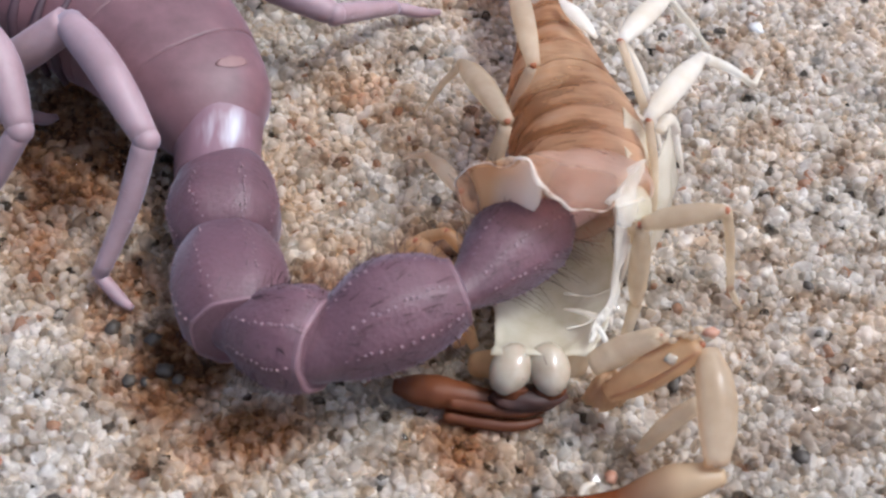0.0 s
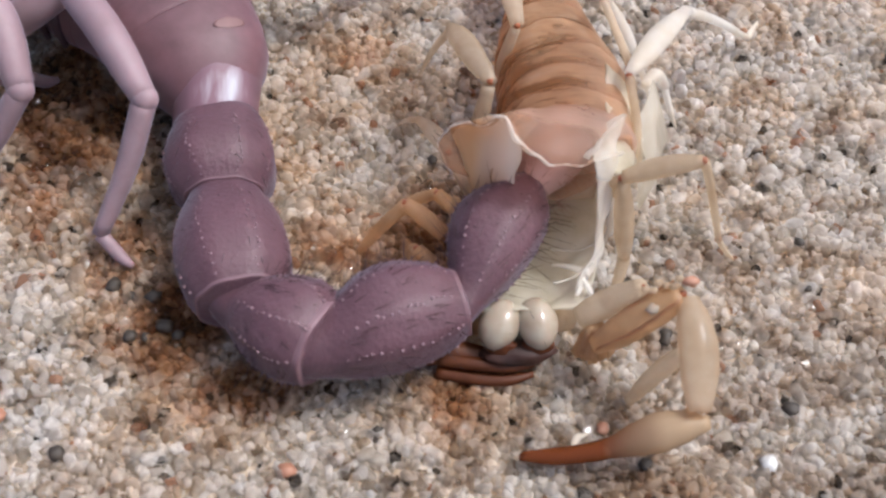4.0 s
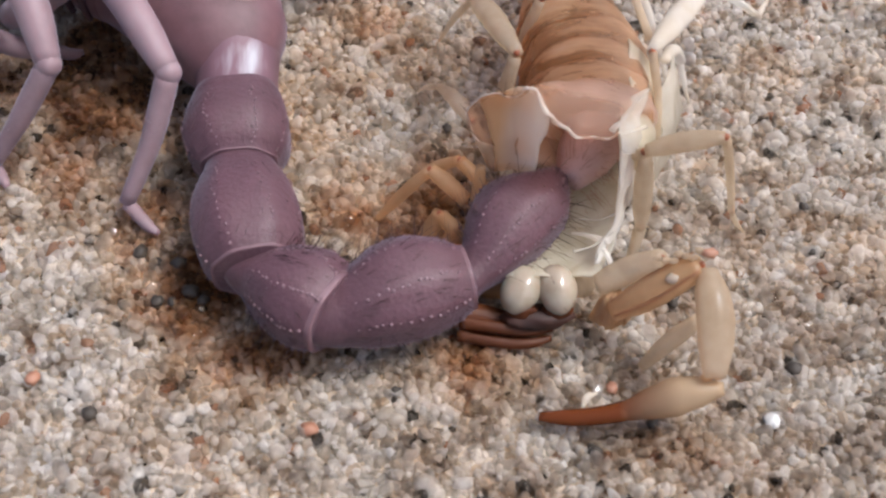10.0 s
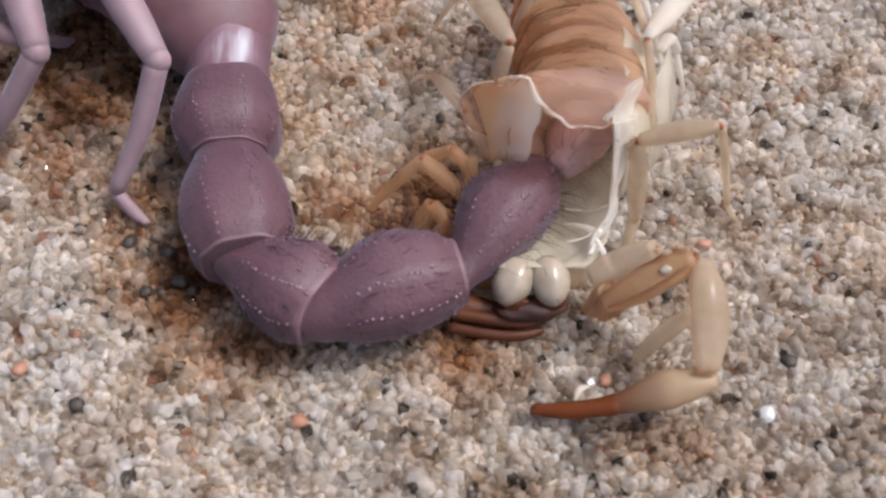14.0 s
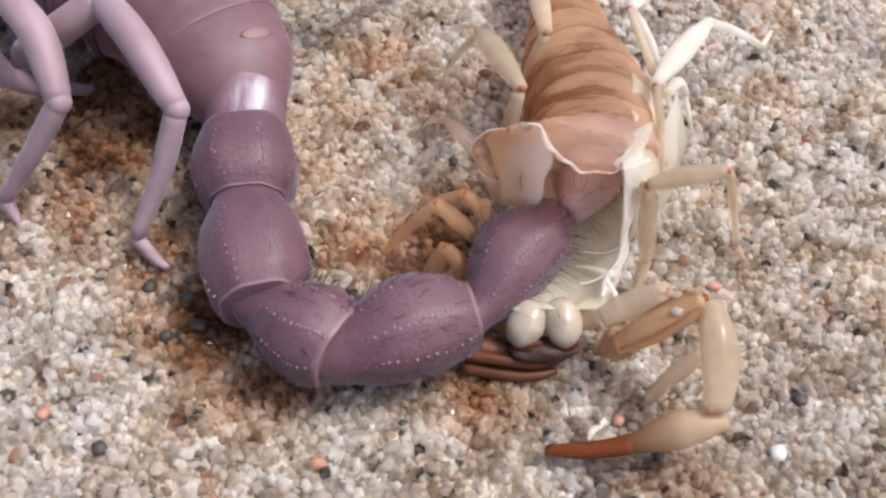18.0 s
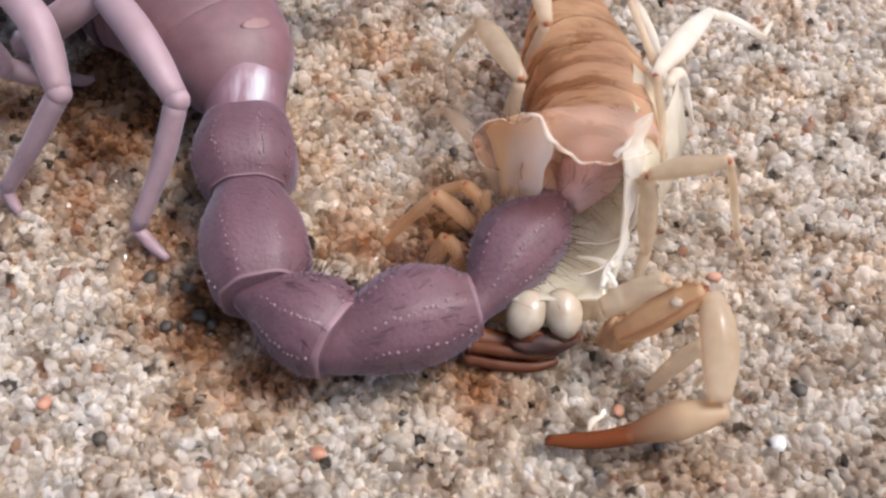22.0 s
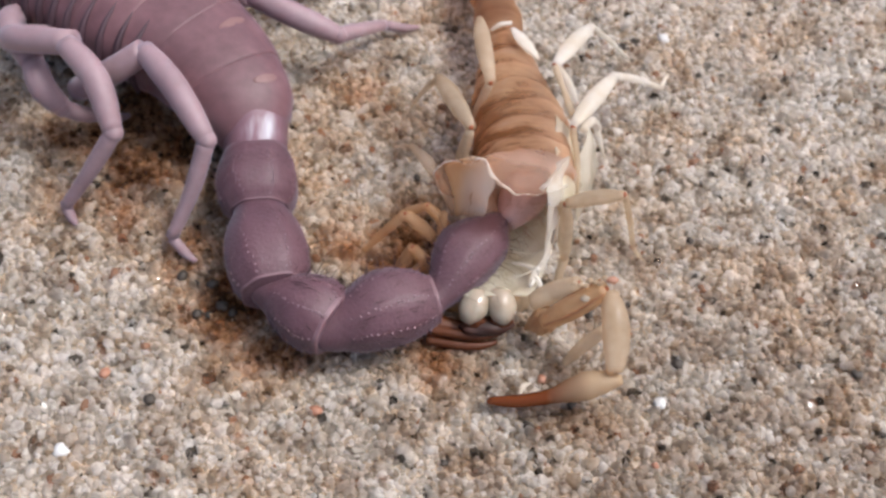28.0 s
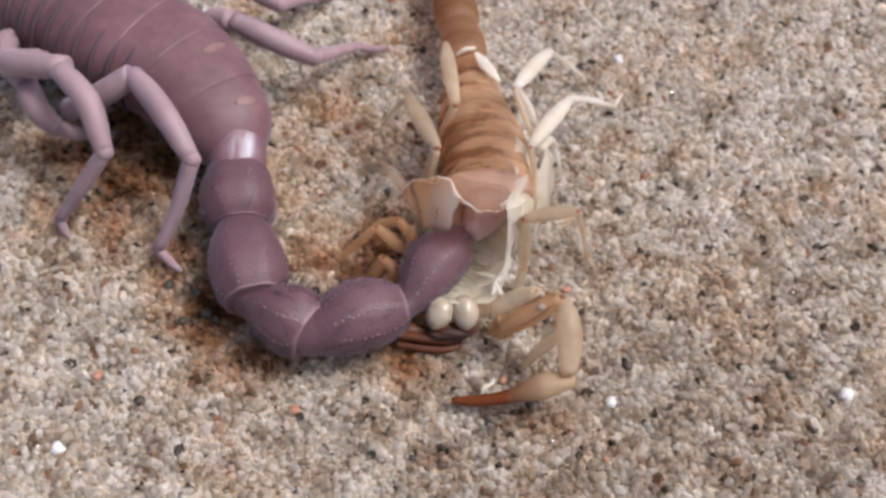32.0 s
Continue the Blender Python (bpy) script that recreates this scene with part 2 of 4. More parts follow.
    links.new(more.outputs["Result"], share.inputs[1])
    links.new(share.outputs[0], clump.inputs["Fac"])
    dim = nodes.new("ShaderNodeMix")
    dim.data_type, dim.blend_type = "RGBA", "MULTIPLY"
    dim.inputs["Factor"].default_value = 1.0
    links.new(mix.outputs["Result"], dim.inputs["A"])
    links.new(clump.outputs["Color"], dim.inputs["B"])
    links.new(dim.outputs["Result"], last.inputs["A"])
    links.new(veil.outputs["Color"], last.inputs["B"])
    if not islands:
        # the finer bed between the grains has a darker tone
        veil.color_ramp.elements[0].color, veil.color_ramp.elements[1].color = (0.42, 0.36, 0.30, 1), (0.60, 0.54, 0.47, 1)
    links.new(last.outputs["Result"], bsdf.inputs["Base Color"])
    bsdf.inputs["Roughness"].default_value = 0.07
    if islands:
        # some grains are clear, some milky
        hash_up = nodes.new("ShaderNodeTexWhiteNoise")
        hash_up.noise_dimensions = "1D"
        links.new(pick, hash_up.inputs["W"])
        glassy = ramp(nodes, ((0.0, (0.35, 0.35, 0.35)), (0.5, (0.6, 0.6, 0.6)), (0.72, (0.88, 0.88, 0.88))), "CONSTANT")
        links.new(hash_up.outputs["Value"], glassy.inputs["Fac"])
        links.new(glassy.outputs["Color"], bsdf.inputs["Transmission Weight"])
        bsdf.inputs["IOR"].default_value = 1.5
    bsdf.inputs["Specular IOR Level"].default_value = 0.55
    relief = node(nodes, "ShaderNodeBump", Strength=0.4, Distance=0.0001)
    links.new(cloud.outputs["Fac"], relief.inputs["Height"])
    links.new(relief.outputs["Normal"], bsdf.inputs["Normal"])
    # quartz lets light through
    if islands:
        glow, see = nodes.new("ShaderNodeBsdfTranslucent"), nodes.new("ShaderNodeBsdfTransparent")
        links.new(last.outputs["Result"], glow.inputs["Color"])
        see.inputs["Color"].default_value = (0.975, 0.965, 0.95, 1)
        one, two = nodes.new("ShaderNodeMixShader"), nodes.new("ShaderNodeMixShader")
        one.inputs["Fac"].default_value, two.inputs["Fac"].default_value = 0.56, 0.36
        links.new(bsdf.outputs[0], one.inputs[1])
        links.new(glow.outputs[0], one.inputs[2])
        links.new(one.outputs[0], two.inputs[1])
        links.new(see.outputs[0], two.inputs[2])
        links.new(two.outputs[0], nodes["Material Output"].inputs["Surface"])
    return m


SAND = sand_material("sand", True)
SAND_BED = sand_material("sand_bed", False)
MAUVE = skin("mauve_hide", (0.064, 0.026, 0.033), (0.118, 0.054, 0.066), 0.55, grain=3200, mottle=230, bump=0.35, soft=0.35, radius=0.0011, sheen=0.18)
MAUVE_BODY = skin("mauve_back", (0.070, 0.029, 0.034), (0.168, 0.080, 0.088), 0.55, grain=700, mottle=90, bump=0.15, soft=0.25, sheen=0.2)
MAUVE_SHADE = skin("shaded_mauve", (0.028, 0.013, 0.018), (0.07, 0.035, 0.045), 0.6, grain=900, mottle=120, bump=0.15)
MAUVE_PALE = skin("pale_mauve", (0.37, 0.22, 0.195), (0.54, 0.355, 0.315), 0.5, grain=900, mottle=160, bump=0.2, soft=0.2)
LILAC = skin("lilac_leg", (0.20, 0.128, 0.138), (0.30, 0.205, 0.218), 0.55, grain=900, mottle=200, bump=0.12, soft=0.35, sheen=0.2)
GRANULE = skin("pale_granule", (0.135, 0.076, 0.086), (0.27, 0.17, 0.185), 0.4, bump=0.1)
COLLAR = skin("pale_collar", (0.115, 0.058, 0.066), (0.185, 0.105, 0.118), 0.55, bump=0.15, soft=0.2)
SETA = skin("brown_hair", (0.015, 0.007, 0.007), (0.06, 0.022, 0.02), 0.4, bump=0.0)


RED_HAIR = skin("reddish_hair", (0.20, 0.085, 0.06), (0.36, 0.18, 0.14), 0.5, bump=0.0)


def highlighted(name, base, patch, centre, size, rough):
    """Joint skin with a silvery, streaked pale highlight painted into its colour."""
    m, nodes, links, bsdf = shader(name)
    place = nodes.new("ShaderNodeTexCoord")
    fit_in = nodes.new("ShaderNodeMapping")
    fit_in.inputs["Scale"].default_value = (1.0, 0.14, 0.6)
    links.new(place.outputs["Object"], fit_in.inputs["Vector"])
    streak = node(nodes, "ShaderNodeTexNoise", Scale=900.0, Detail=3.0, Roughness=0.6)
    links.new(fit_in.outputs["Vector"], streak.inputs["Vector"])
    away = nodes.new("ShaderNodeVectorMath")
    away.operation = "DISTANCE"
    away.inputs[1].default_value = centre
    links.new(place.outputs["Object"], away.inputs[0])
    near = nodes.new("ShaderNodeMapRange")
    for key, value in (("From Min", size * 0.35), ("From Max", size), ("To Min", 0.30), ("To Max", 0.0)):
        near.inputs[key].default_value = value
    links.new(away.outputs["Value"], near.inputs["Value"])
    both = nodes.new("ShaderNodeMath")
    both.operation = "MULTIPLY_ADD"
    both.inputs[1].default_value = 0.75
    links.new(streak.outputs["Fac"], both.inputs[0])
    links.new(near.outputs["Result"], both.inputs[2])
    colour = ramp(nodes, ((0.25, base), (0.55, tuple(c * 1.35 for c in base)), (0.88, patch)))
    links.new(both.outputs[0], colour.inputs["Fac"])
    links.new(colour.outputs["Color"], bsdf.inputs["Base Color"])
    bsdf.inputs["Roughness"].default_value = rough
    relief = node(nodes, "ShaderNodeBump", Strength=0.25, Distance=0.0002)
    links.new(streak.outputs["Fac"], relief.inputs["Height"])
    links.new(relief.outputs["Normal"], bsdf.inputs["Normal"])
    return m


# the neck's gloss highlight is part of this colour
NECK_SKIN = highlighted("joint_skin_highlight", (0.12, 0.064, 0.078), (0.46, 0.45, 0.48), (0.0074, -0.0106, 0.0071), 0.0025, 0.52)


def blended(name, root, tip, x0, x1, clear=0.26):
    """Cast skin that turns from its root's colour to its tip's along x."""
    m, nodes, links, bsdf = shader(name)
    place = nodes.new("ShaderNodeTexCoord")
    cut = nodes.new("ShaderNodeSeparateXYZ")
    links.new(place.outputs["Object"], cut.inputs[0])
    cloud = node(nodes, "ShaderNodeTexNoise", Scale=260.0, Detail=4.0)
    links.new(place.outputs["Object"], cloud.inputs["Vector"])
    at = nodes.new("ShaderNodeMapRange")
    at.inputs["From Min"].default_value, at.inputs["From Max"].default_value = x0, x1
    links.new(cut.outputs["X"], at.inputs["Value"])
    both = nodes.new("ShaderNodeMath")
    both.operation = "MULTIPLY_ADD"
    both.inputs[1].default_value = 0.4
    links.new(cloud.outputs["Fac"], both.inputs[0])
    links.new(at.outputs["Result"], both.inputs[2])
    mid = tuple(0.5 * (p + q) for p, q in zip(root, tip))
    colour = ramp(nodes, ((0.32, root), (0.66, mid), (1.0, tip)))
    links.new(both.outputs[0], colour.inputs["Fac"])
    links.new(colour.outputs["Color"], bsdf.inputs["Base Color"])
    bsdf.inputs["Roughness"].default_value = 0.24
    glow = nodes.new("ShaderNodeBsdfTranslucent")
    links.new(colour.outputs["Color"], glow.inputs["Color"])
    one = nodes.new("ShaderNodeMixShader")
    one.inputs["Fac"].default_value = 0.4
    links.new(bsdf.outputs[0], one.inputs[1])
    links.new(glow.outputs[0], one.inputs[2])
    see, two = nodes.new("ShaderNodeBsdfTransparent"), nodes.new("ShaderNodeMixShader")
    see.inputs["Color"].default_value = (*[c ** 0.4 for c in root], 1)
    two.inputs["Fac"].default_value = clear
    links.new(one.outputs[0], two.inputs[1])
    links.new(see.outputs[0], two.inputs[2])
    links.new(two.outputs[0], nodes["Material Output"].inputs["Surface"])
    return m


PINCER = blended("pincer_shell", (0.62, 0.46, 0.29), (0.24, 0.066, 0.017), 0.0052, 0.0004)
PEACH = skin("peach_patch", (0.15, 0.075, 0.070), (0.22, 0.118, 0.108), 0.5, bump=0.1)
BROWN = husk("brown_husk", (0.24, 0.10, 0.04), (0.66, 0.42, 0.26), 0.42, 0.65, 0.38, mottle=130, stretch=(0.35, 2.2, 0.6))
PLATE = plate_husk("brown_plate", (0.34, 0.165, 0.062), (0.76, 0.52, 0.33), (0.93, 0.80, 0.67), 0.60, turn=0.95)
SHIELD = plate_husk("shield_plate", (0.50, 0.30, 0.19), (0.83, 0.62, 0.50), (0.97, 0.89, 0.82), 0.68, turn=1.45, left=(0.62, 0.38, 0.19))
HONEY = husk("honey_husk", (0.72, 0.42, 0.20), (0.99, 0.80, 0.55), 0.5, 0.65, 0.3)
VELLUM = blended("vellum_fold", (0.99, 0.96, 0.88), (0.84, 0.56, 0.30), -0.0026, -0.0056, 0.42)
BELLY = husk("belly_film", (0.72, 0.65, 0.47), (0.97, 0.94, 0.84), 0.46, 0.5, 0.3, mottle=340)
TAN = husk("tan_husk", (0.58, 0.39, 0.29), (0.88, 0.73, 0.63), 0.55, 0.65, 0.3, mottle=170, stretch=(2.4, 0.5, 1.0))
CREAM = husk("cream_husk", (0.54, 0.41, 0.27), (0.86, 0.75, 0.59), 0.42, 0.55, 0.2)
IVORY = husk("ivory_membrane", (0.80, 0.71, 0.57), (0.97, 0.95, 0.90), 0.32, 0.5, 0.25, mottle=300)
MILK = husk("milky_membrane", (0.74, 0.67, 0.56), (0.95, 0.93, 0.88), 0.66, 0.55, 0.3, mottle=420)
CLEAR = husk("clear_membrane", (0.78, 0.71, 0.58), (0.94, 0.91, 0.83), 0.5, 0.45, 0.2, mottle=260)
FAINT = husk("faint_husk", (0.72, 0.56, 0.42), (0.95, 0.84, 0.70), 0.62, 0.6, 0.3, mottle=200)
AMBER = husk("amber_husk", (0.50, 0.28, 0.12), (0.84, 0.62, 0.39), 0.36, 0.5, 0.3)
BLUSH = husk("blush_husk", (0.90, 0.74, 0.62), (0.99, 0.91, 0.83), 0.62, 0.65, 0.4, mottle=200)
UMBER = husk("dark_amber_husk", (0.085, 0.022, 0.006), (0.24, 0.072, 0.020), 0.12, 0.35, 0.5)
RUST = skin("rust_claw", (0.15, 0.04, 0.016), (0.34, 0.11, 0.04), 0.3, grain=700, mottle=180, bump=0.15, soft=0.1)
# pearl toned down: the tail's shade on the mouth claws is in the colour
PEARL_SHADED = skin("shaded_pearl_chelicera", (0.26, 0.20, 0.135), (0.48, 0.43, 0.35), 0.12, grain=700, mottle=190, bump=0.08, soft=0.5, radius=0.0012)
MOUTH = skin("torn_mouth", (0.012, 0.0035, 0.002), (0.075, 0.020, 0.007), 0.6, grain=700, bump=0.2)
DARK = skin("dark_joint", (0.016, 0.005, 0.002), (0.068, 0.019, 0.007), 0.8, bump=0.1)
BLACK = skin("black_grain", (0.022, 0.017, 0.012), (0.07, 0.052, 0.036), 0.6, bump=0.3)
WHITE = skin("white_grain", (0.48, 0.46, 0.43), (0.66, 0.65, 0.62), 0.2, bump=0.3)
ORANGE = skin("orange_grain", (0.26, 0.115, 0.065), (0.42, 0.215, 0.135), 0.5, bump=0.2)

# ---------------------------------------------------------------- mesh helpers


def part(name, bm, material, parent=None, label="", smooth=True):
    bmesh.ops.recalc_face_normals(bm, faces=bm.faces)
    for f in bm.faces:
        f.smooth = smooth
    me = bpy.data.meshes.new(name)
    bm.to_mesh(me)
    bm.free()
    me.materials.append(material)
    ob = new(name, me)
    if parent is not None:
        ob.parent = parent
    if label:
        ob["label"] = label
    return ob


def thing(name, x, y, z, label, category, group=""):
    ob = new(name)
    ob.location = (x * CM, y * CM, z * CM)
    ob.empty_display_size = 0.002
    return tagged(ob, label, category, group)


def curve(points, n):
    """n points along a smooth line through the given ones (centimetres)."""
    p = [Vector(q) for q in points]
    p = [2 * p[0] - p[1]] + p + [2 * p[-1] - p[-2]]
    out = []
    for k in range(n):
        u = k / (n - 1) * (len(p) - 3)
        i = min(int(u), len(p) - 4)
        f = u - i
        a, b, c, d = p[i:i + 4]
        out.append(0.5 * (2 * b + (c - a) * f + (2 * a - 5 * b + 4 * c - d) * f * f + (3 * b - a - 3 * c + d) * f ** 3))
    return out


def values(row, n):
    """n numbers along a row of evenly spaced ones."""
    return [float(np.interp(k / (n - 1) * (len(row) - 1), range(len(row)), row)) for k in range(n)]


def loft(bm, rings, closed=True, caps=True):
    rows = [[bm.verts.new(v) for v in ring] for ring in rings]
    for a, b in zip(rows, rows[1:]):
        n = len(a)
        for k in range(n if closed else n - 1):
            bm.faces.new((a[k], a[(k + 1) % n], b[(k + 1) % n], b[k]))
    if closed and caps:
        bm.faces.new(list(reversed(rows[0])))
        bm.faces.new(rows[-1])
    return bm


def tube(points, radii, origin=(0, 0, 0), sides=12, steps=14, flat=1.0, bm=None, rough=0.0, seed=0):
    """A limb along a smooth line; radii are spread evenly along it, flat squeezes it across."""
    bm = bm or bmesh.new()
    line, rad = curve(points, steps), values(radii, steps)
    side = None
    rings = []
    for k, (c, r) in enumerate(zip(line, rad)):
        t = (line[min(k + 1, steps - 1)] - line[max(k - 1, 0)]).normalized()
        if side is None:
            side = t.cross(Vector((0, 0, 1)))
            side = side if side.length > 0.1 else t.cross(Vector((1, 0, 0)))
        side = (side - t * side.dot(t)).normalized()
        up = side.cross(t)
        ring = []
        for j in range(sides):
            a = 2 * math.pi * j / sides
            q = c + (side * math.cos(a) * r + up * math.sin(a) * r * flat)
            if rough:
                q += rough * r * noise.noise_vector(q * 16 + Vector((seed, 0, 0)))
            ring.append((q - Vector(origin)) * CM)
        rings.append(ring)
    return loft(bm, rings)


def blob(bm, centre, radii, turn=None, detail=2, lump=0.0, seed=0.0):
    """A rounded lump, in centimetres."""
    made = bmesh.ops.create_icosphere(bm, subdivisions=detail, radius=1.0)["verts"]
    m = turn or Matrix.Identity(3)
    for v in made:
        q = v.co * (1 + lump * noise.noise(v.co * 1.6 + Vector((seed, seed * 0.7, 0))))
        v.co = (Vector(centre) + m @ Vector([a * b for a, b in zip(q, radii)])) * CM
    return bm


def hair(bm, root, way, length, thick=0.004, bend=0.25):
    """A curved bristle of three sides, in centimetres."""
    way = Vector(way).normalized()
    side = way.cross(Vector((0.3, 0.2, 1))).normalized()
    up = side.cross(way)
    rows = []
    for k in range(3):
        f = k / 3
        c = Vector(root) + way * length * f + side * length * bend * f * f
        rows.append([bm.verts.new((c + (side * math.cos(a) + up * math.sin(a)) * thick * (1 - f * 0.8)) * CM) for a in (0, 2.1, 4.2)])
    tip = bm.verts.new((Vector(root) + way * length + side * length * bend) * CM)
    for a, b in zip(rows, rows[1:]):
        for j in range(3):
            bm.faces.new((a[j], a[(j + 1) % 3], b[(j + 1) % 3], b[j]))
    for j in range(3):
        bm.faces.new((rows[-1][j], rows[-1][(j + 1) % 3], tip))
    return bm


def sheet(rows, thick=0.008, origin=(0, 0, 0), ruffle=0.0, seed=0):
    """A thin skin through rows of points (centimetres), with a real thickness."""
    o = Vector(origin)
    grid = [[Vector(q) + ruffle * noise.noise_vector(Vector(q) * 6 + Vector((seed, 0, 0))) for q in row] for row in rows]
    n, m = len(grid), len(grid[0])
    bm = bmesh.new()
    faces = []
    for sign in (0.5, -0.5):
        layer = []
        for i in range(n):
            line = []
            for j in range(m):
                a = grid[min(i + 1, n - 1)][j] - grid[max(i - 1, 0)][j]
                b = grid[i][min(j + 1, m - 1)] - grid[i][max(j - 1, 0)]
                line.append(bm.verts.new((grid[i][j] + a.cross(b).normalized() * thick * sign - o) * CM))
            layer.append(line)
        faces.append(layer)
    top, low = faces
    for i in range(n - 1):
        for j in range(m - 1):
            bm.faces.new((top[i][j], top[i][j + 1], top[i + 1][j + 1], top[i + 1][j]))
            bm.faces.new((low[i][j], low[i + 1][j], low[i + 1][j + 1], low[i][j + 1]))
    edge = [(0, j) for j in range(m)] + [(i, m - 1) for i in range(1, n)] + [(n - 1, j) for j in range(m - 2, -1, -1)] + [(i, 0) for i in range(n - 2, 0, -1)]
    for (a, b), (c, d) in zip(edge, edge[1:] + edge[:1]):
        bm.faces.new((top[a][b], low[a][b], low[c][d], top[c][d]))
    return bm


def ribbon(points, widths, across, steps=30, thick=0.02, ruffle=0.03, seed=0):
    """Rows for a flat strip of skin along a line."""
    line, half, way = curve(points, steps), values(widths, steps), Vector(across).normalized()
    rows = []
    for k, (c, w) in enumerate(zip(line, half)):
        w *= 1 + 0.5 * noise.noise(c * 7 + Vector((seed, 0, 0)))
        rows.append([c + way * w * (j / 4 - 1) + Vector((0, 0, 0.03 * math.sin(j * 1.3 + k * 0.4))) * w * 4 for j in range(9)])
    return rows


# ---------------------------------------------------------------- ground


def rise(x, y):
    """Height of the sand at a place, in centimetres."""
    return 0.05 * noise.noise(Vector((x * 0.9, y * 0.9, 0))) + 0.025 * noise.noise(Vector((x * 2.7, y * 2.7, 4)))


def make_ground():
    bm = bmesh.new()
    xs = [-4000, -400, -60, -20, -8] + [-5 + 0.25 * k for k in range(47)] + [9, 20, 60, 400, 4000]
    ys = [-4000, -400, -50, -10, 0] + [1 + 0.25 * k for k in range(35)] + [12, 25, 60, 400, 4000]
    grid = [[bm.verts.new((x * CM, y * CM, (rise(x, y) - 0.052) * CM)) for x in xs] for y in ys]
    for a, b in zip(grid, grid[1:]):
        for k in range(len(xs) - 1):
            bm.faces.new((a[k], a[k + 1], b[k + 1], b[k]))
    return tagged(part("ground", bm, SAND_BED), "bed of pale coarse quartz sand", "sand", kind="structure")


def grain_shapes(count, rng):
    """Rounded, slightly faceted grains: an octahedron cut once, pulled about."""
    base = bmesh.new()
    bmesh.ops.create_icosphere(base, subdivisions=1, radius=1.0)
    base.verts.ensure_lookup_table()
    v = np.array([q.co[:] for q in base.verts])
    f = np.array([[q.index for q in face.verts] for face in base.faces])
    base.free()
    # split each of the 20 faces in four
    mid, faces, verts = {}, [], [*map(tuple, v)]
    for a, b, c in f:
        m = []
        for p, q in ((a, b), (b, c), (c, a)):
            key = (min(p, q), max(p, q))
            if key not in mid:
                w = np.array(verts[p]) + np.array(verts[q])
                mid[key] = len(verts)
                verts.append(tuple(w / np.linalg.norm(w)))
            m.append(mid[key])
        faces += [(a, m[0], m[2]), (b, m[1], m[0]), (c, m[2], m[1]), tuple(m)]
    coarse = f
    v, f = np.array(verts), np.array(faces)
    shapes = []
    for _ in range(count):
        w = v.copy()
        for _ in range(12):
            way = rng.normal(size=3)
            way /= np.linalg.norm(way)
            cut = rng.uniform(0.40, 0.82)
            over = np.maximum(w @ way - cut, 0)
            w -= over[:, None] * way * 0.95
        shapes.append(w * rng.uniform(0.75, 1.4, 3))
    return shapes, f, coarse


def make_grains():
    rng = np.random.default_rng(5)
    shapes, faces, rough_faces = grain_shapes(24, rng)
    all_v, all_f, n = [], [], 0
    for layer, (step, drop) in enumerate(((0.066, -0.038), (0.0505, -0.025), (0.056, -0.011))):
        for gy in np.arange(1.9, 8.1, step):
            for gx in np.arange(-4.5, 6.1, step):
                if layer == 2 and rng.random() < 0.35:
                    continue
                x, y = gx + rng.uniform(-0.5, 0.5) * step, gy + rng.uniform(-0.5, 0.5) * step
                if not -3.15 - (y - 2.0) * 0.18 < x < 4.25 + (y - 2.0) * 0.24:
                    continue
                r = (0.046 if layer == 0 else 0.0352) * math.exp(rng.normal(0.0, 0.26))
                q = rng.normal(size=4)
                q /= np.linalg.norm(q)
                a, b, c, d = q
                turn = np.array([[1 - 2 * (c * c + d * d), 2 * (b * c - a * d), 2 * (b * d + a * c)], [2 * (b * c + a * d), 1 - 2 * (b * b + d * d), 2 * (c * d - a * b)], [2 * (b * d - a * c), 2 * (c * d + a * b), 1 - 2 * (b * b + c * c)]])
                shape, tris = shapes[rng.integers(24)], faces
                if layer == 0:
                    shape, tris = shape[:12], rough_faces
                w = shape @ turn.T * r + (x, y, rise(x, y) + drop + rng.uniform(-0.012, 0.012))
                all_v.append(w)
                all_f.append(tris + n)
                n += len(w)
    v, f = np.concatenate(all_v) * CM, np.concatenate(all_f)
    me = bpy.data.meshes.new("sand_grains")
    me.vertices.add(len(v))
    me.vertices.foreach_set("co", v.ravel().astype(np.float32))
    me.loops.add(f.size)
    me.loops.foreach_set("vertex_index", f.ravel().astype(np.int32))
    me.polygons.add(len(f))
    me.polygons.foreach_set("loop_start", np.arange(0, f.size, 3, dtype=np.int32))
    me.polygons.foreach_set("use_smooth", np.repeat(rng.random(len(all_f)) < 0.6, [len(q) for q in all_f]))
    me.update(calc_edges=True)
    me.materials.append(SAND)
    return tagged(new("sand_grains", me), "loose rounded grains of pale quartz sand", "sand", kind="stuff")


make_ground()
make_grains()

# ---------------------------------------------------------------- the freshly moulted scorpion
BASE = Vector((-1.9, 6.2, 0.0))
scorpion = thing("scorpion", *BASE, "freshly moulted mauve scorpion with pale lilac legs on sand", "scorpion")


def ring_round(c, t, wide, high, low, n=28, power=2.4):
    """A cross-section: wide, with a domed top and a flatter underside."""
    t = Vector(t).normalized()
    side = t.cross(Vector((0, 0, 1))).normalized()
    up = side.cross(t)
    out = []
    for k in range(n):
        a = 2 * math.pi * k / n
        x, z = math.cos(a), math.sin(a)
        x, z = math.copysign(abs(x) ** (2 / power), x), math.copysign(abs(z) ** (2 / power), z)
        out.append(Vector(c) + side * x * wide + up * z * (high if z > 0 else low))
    return out


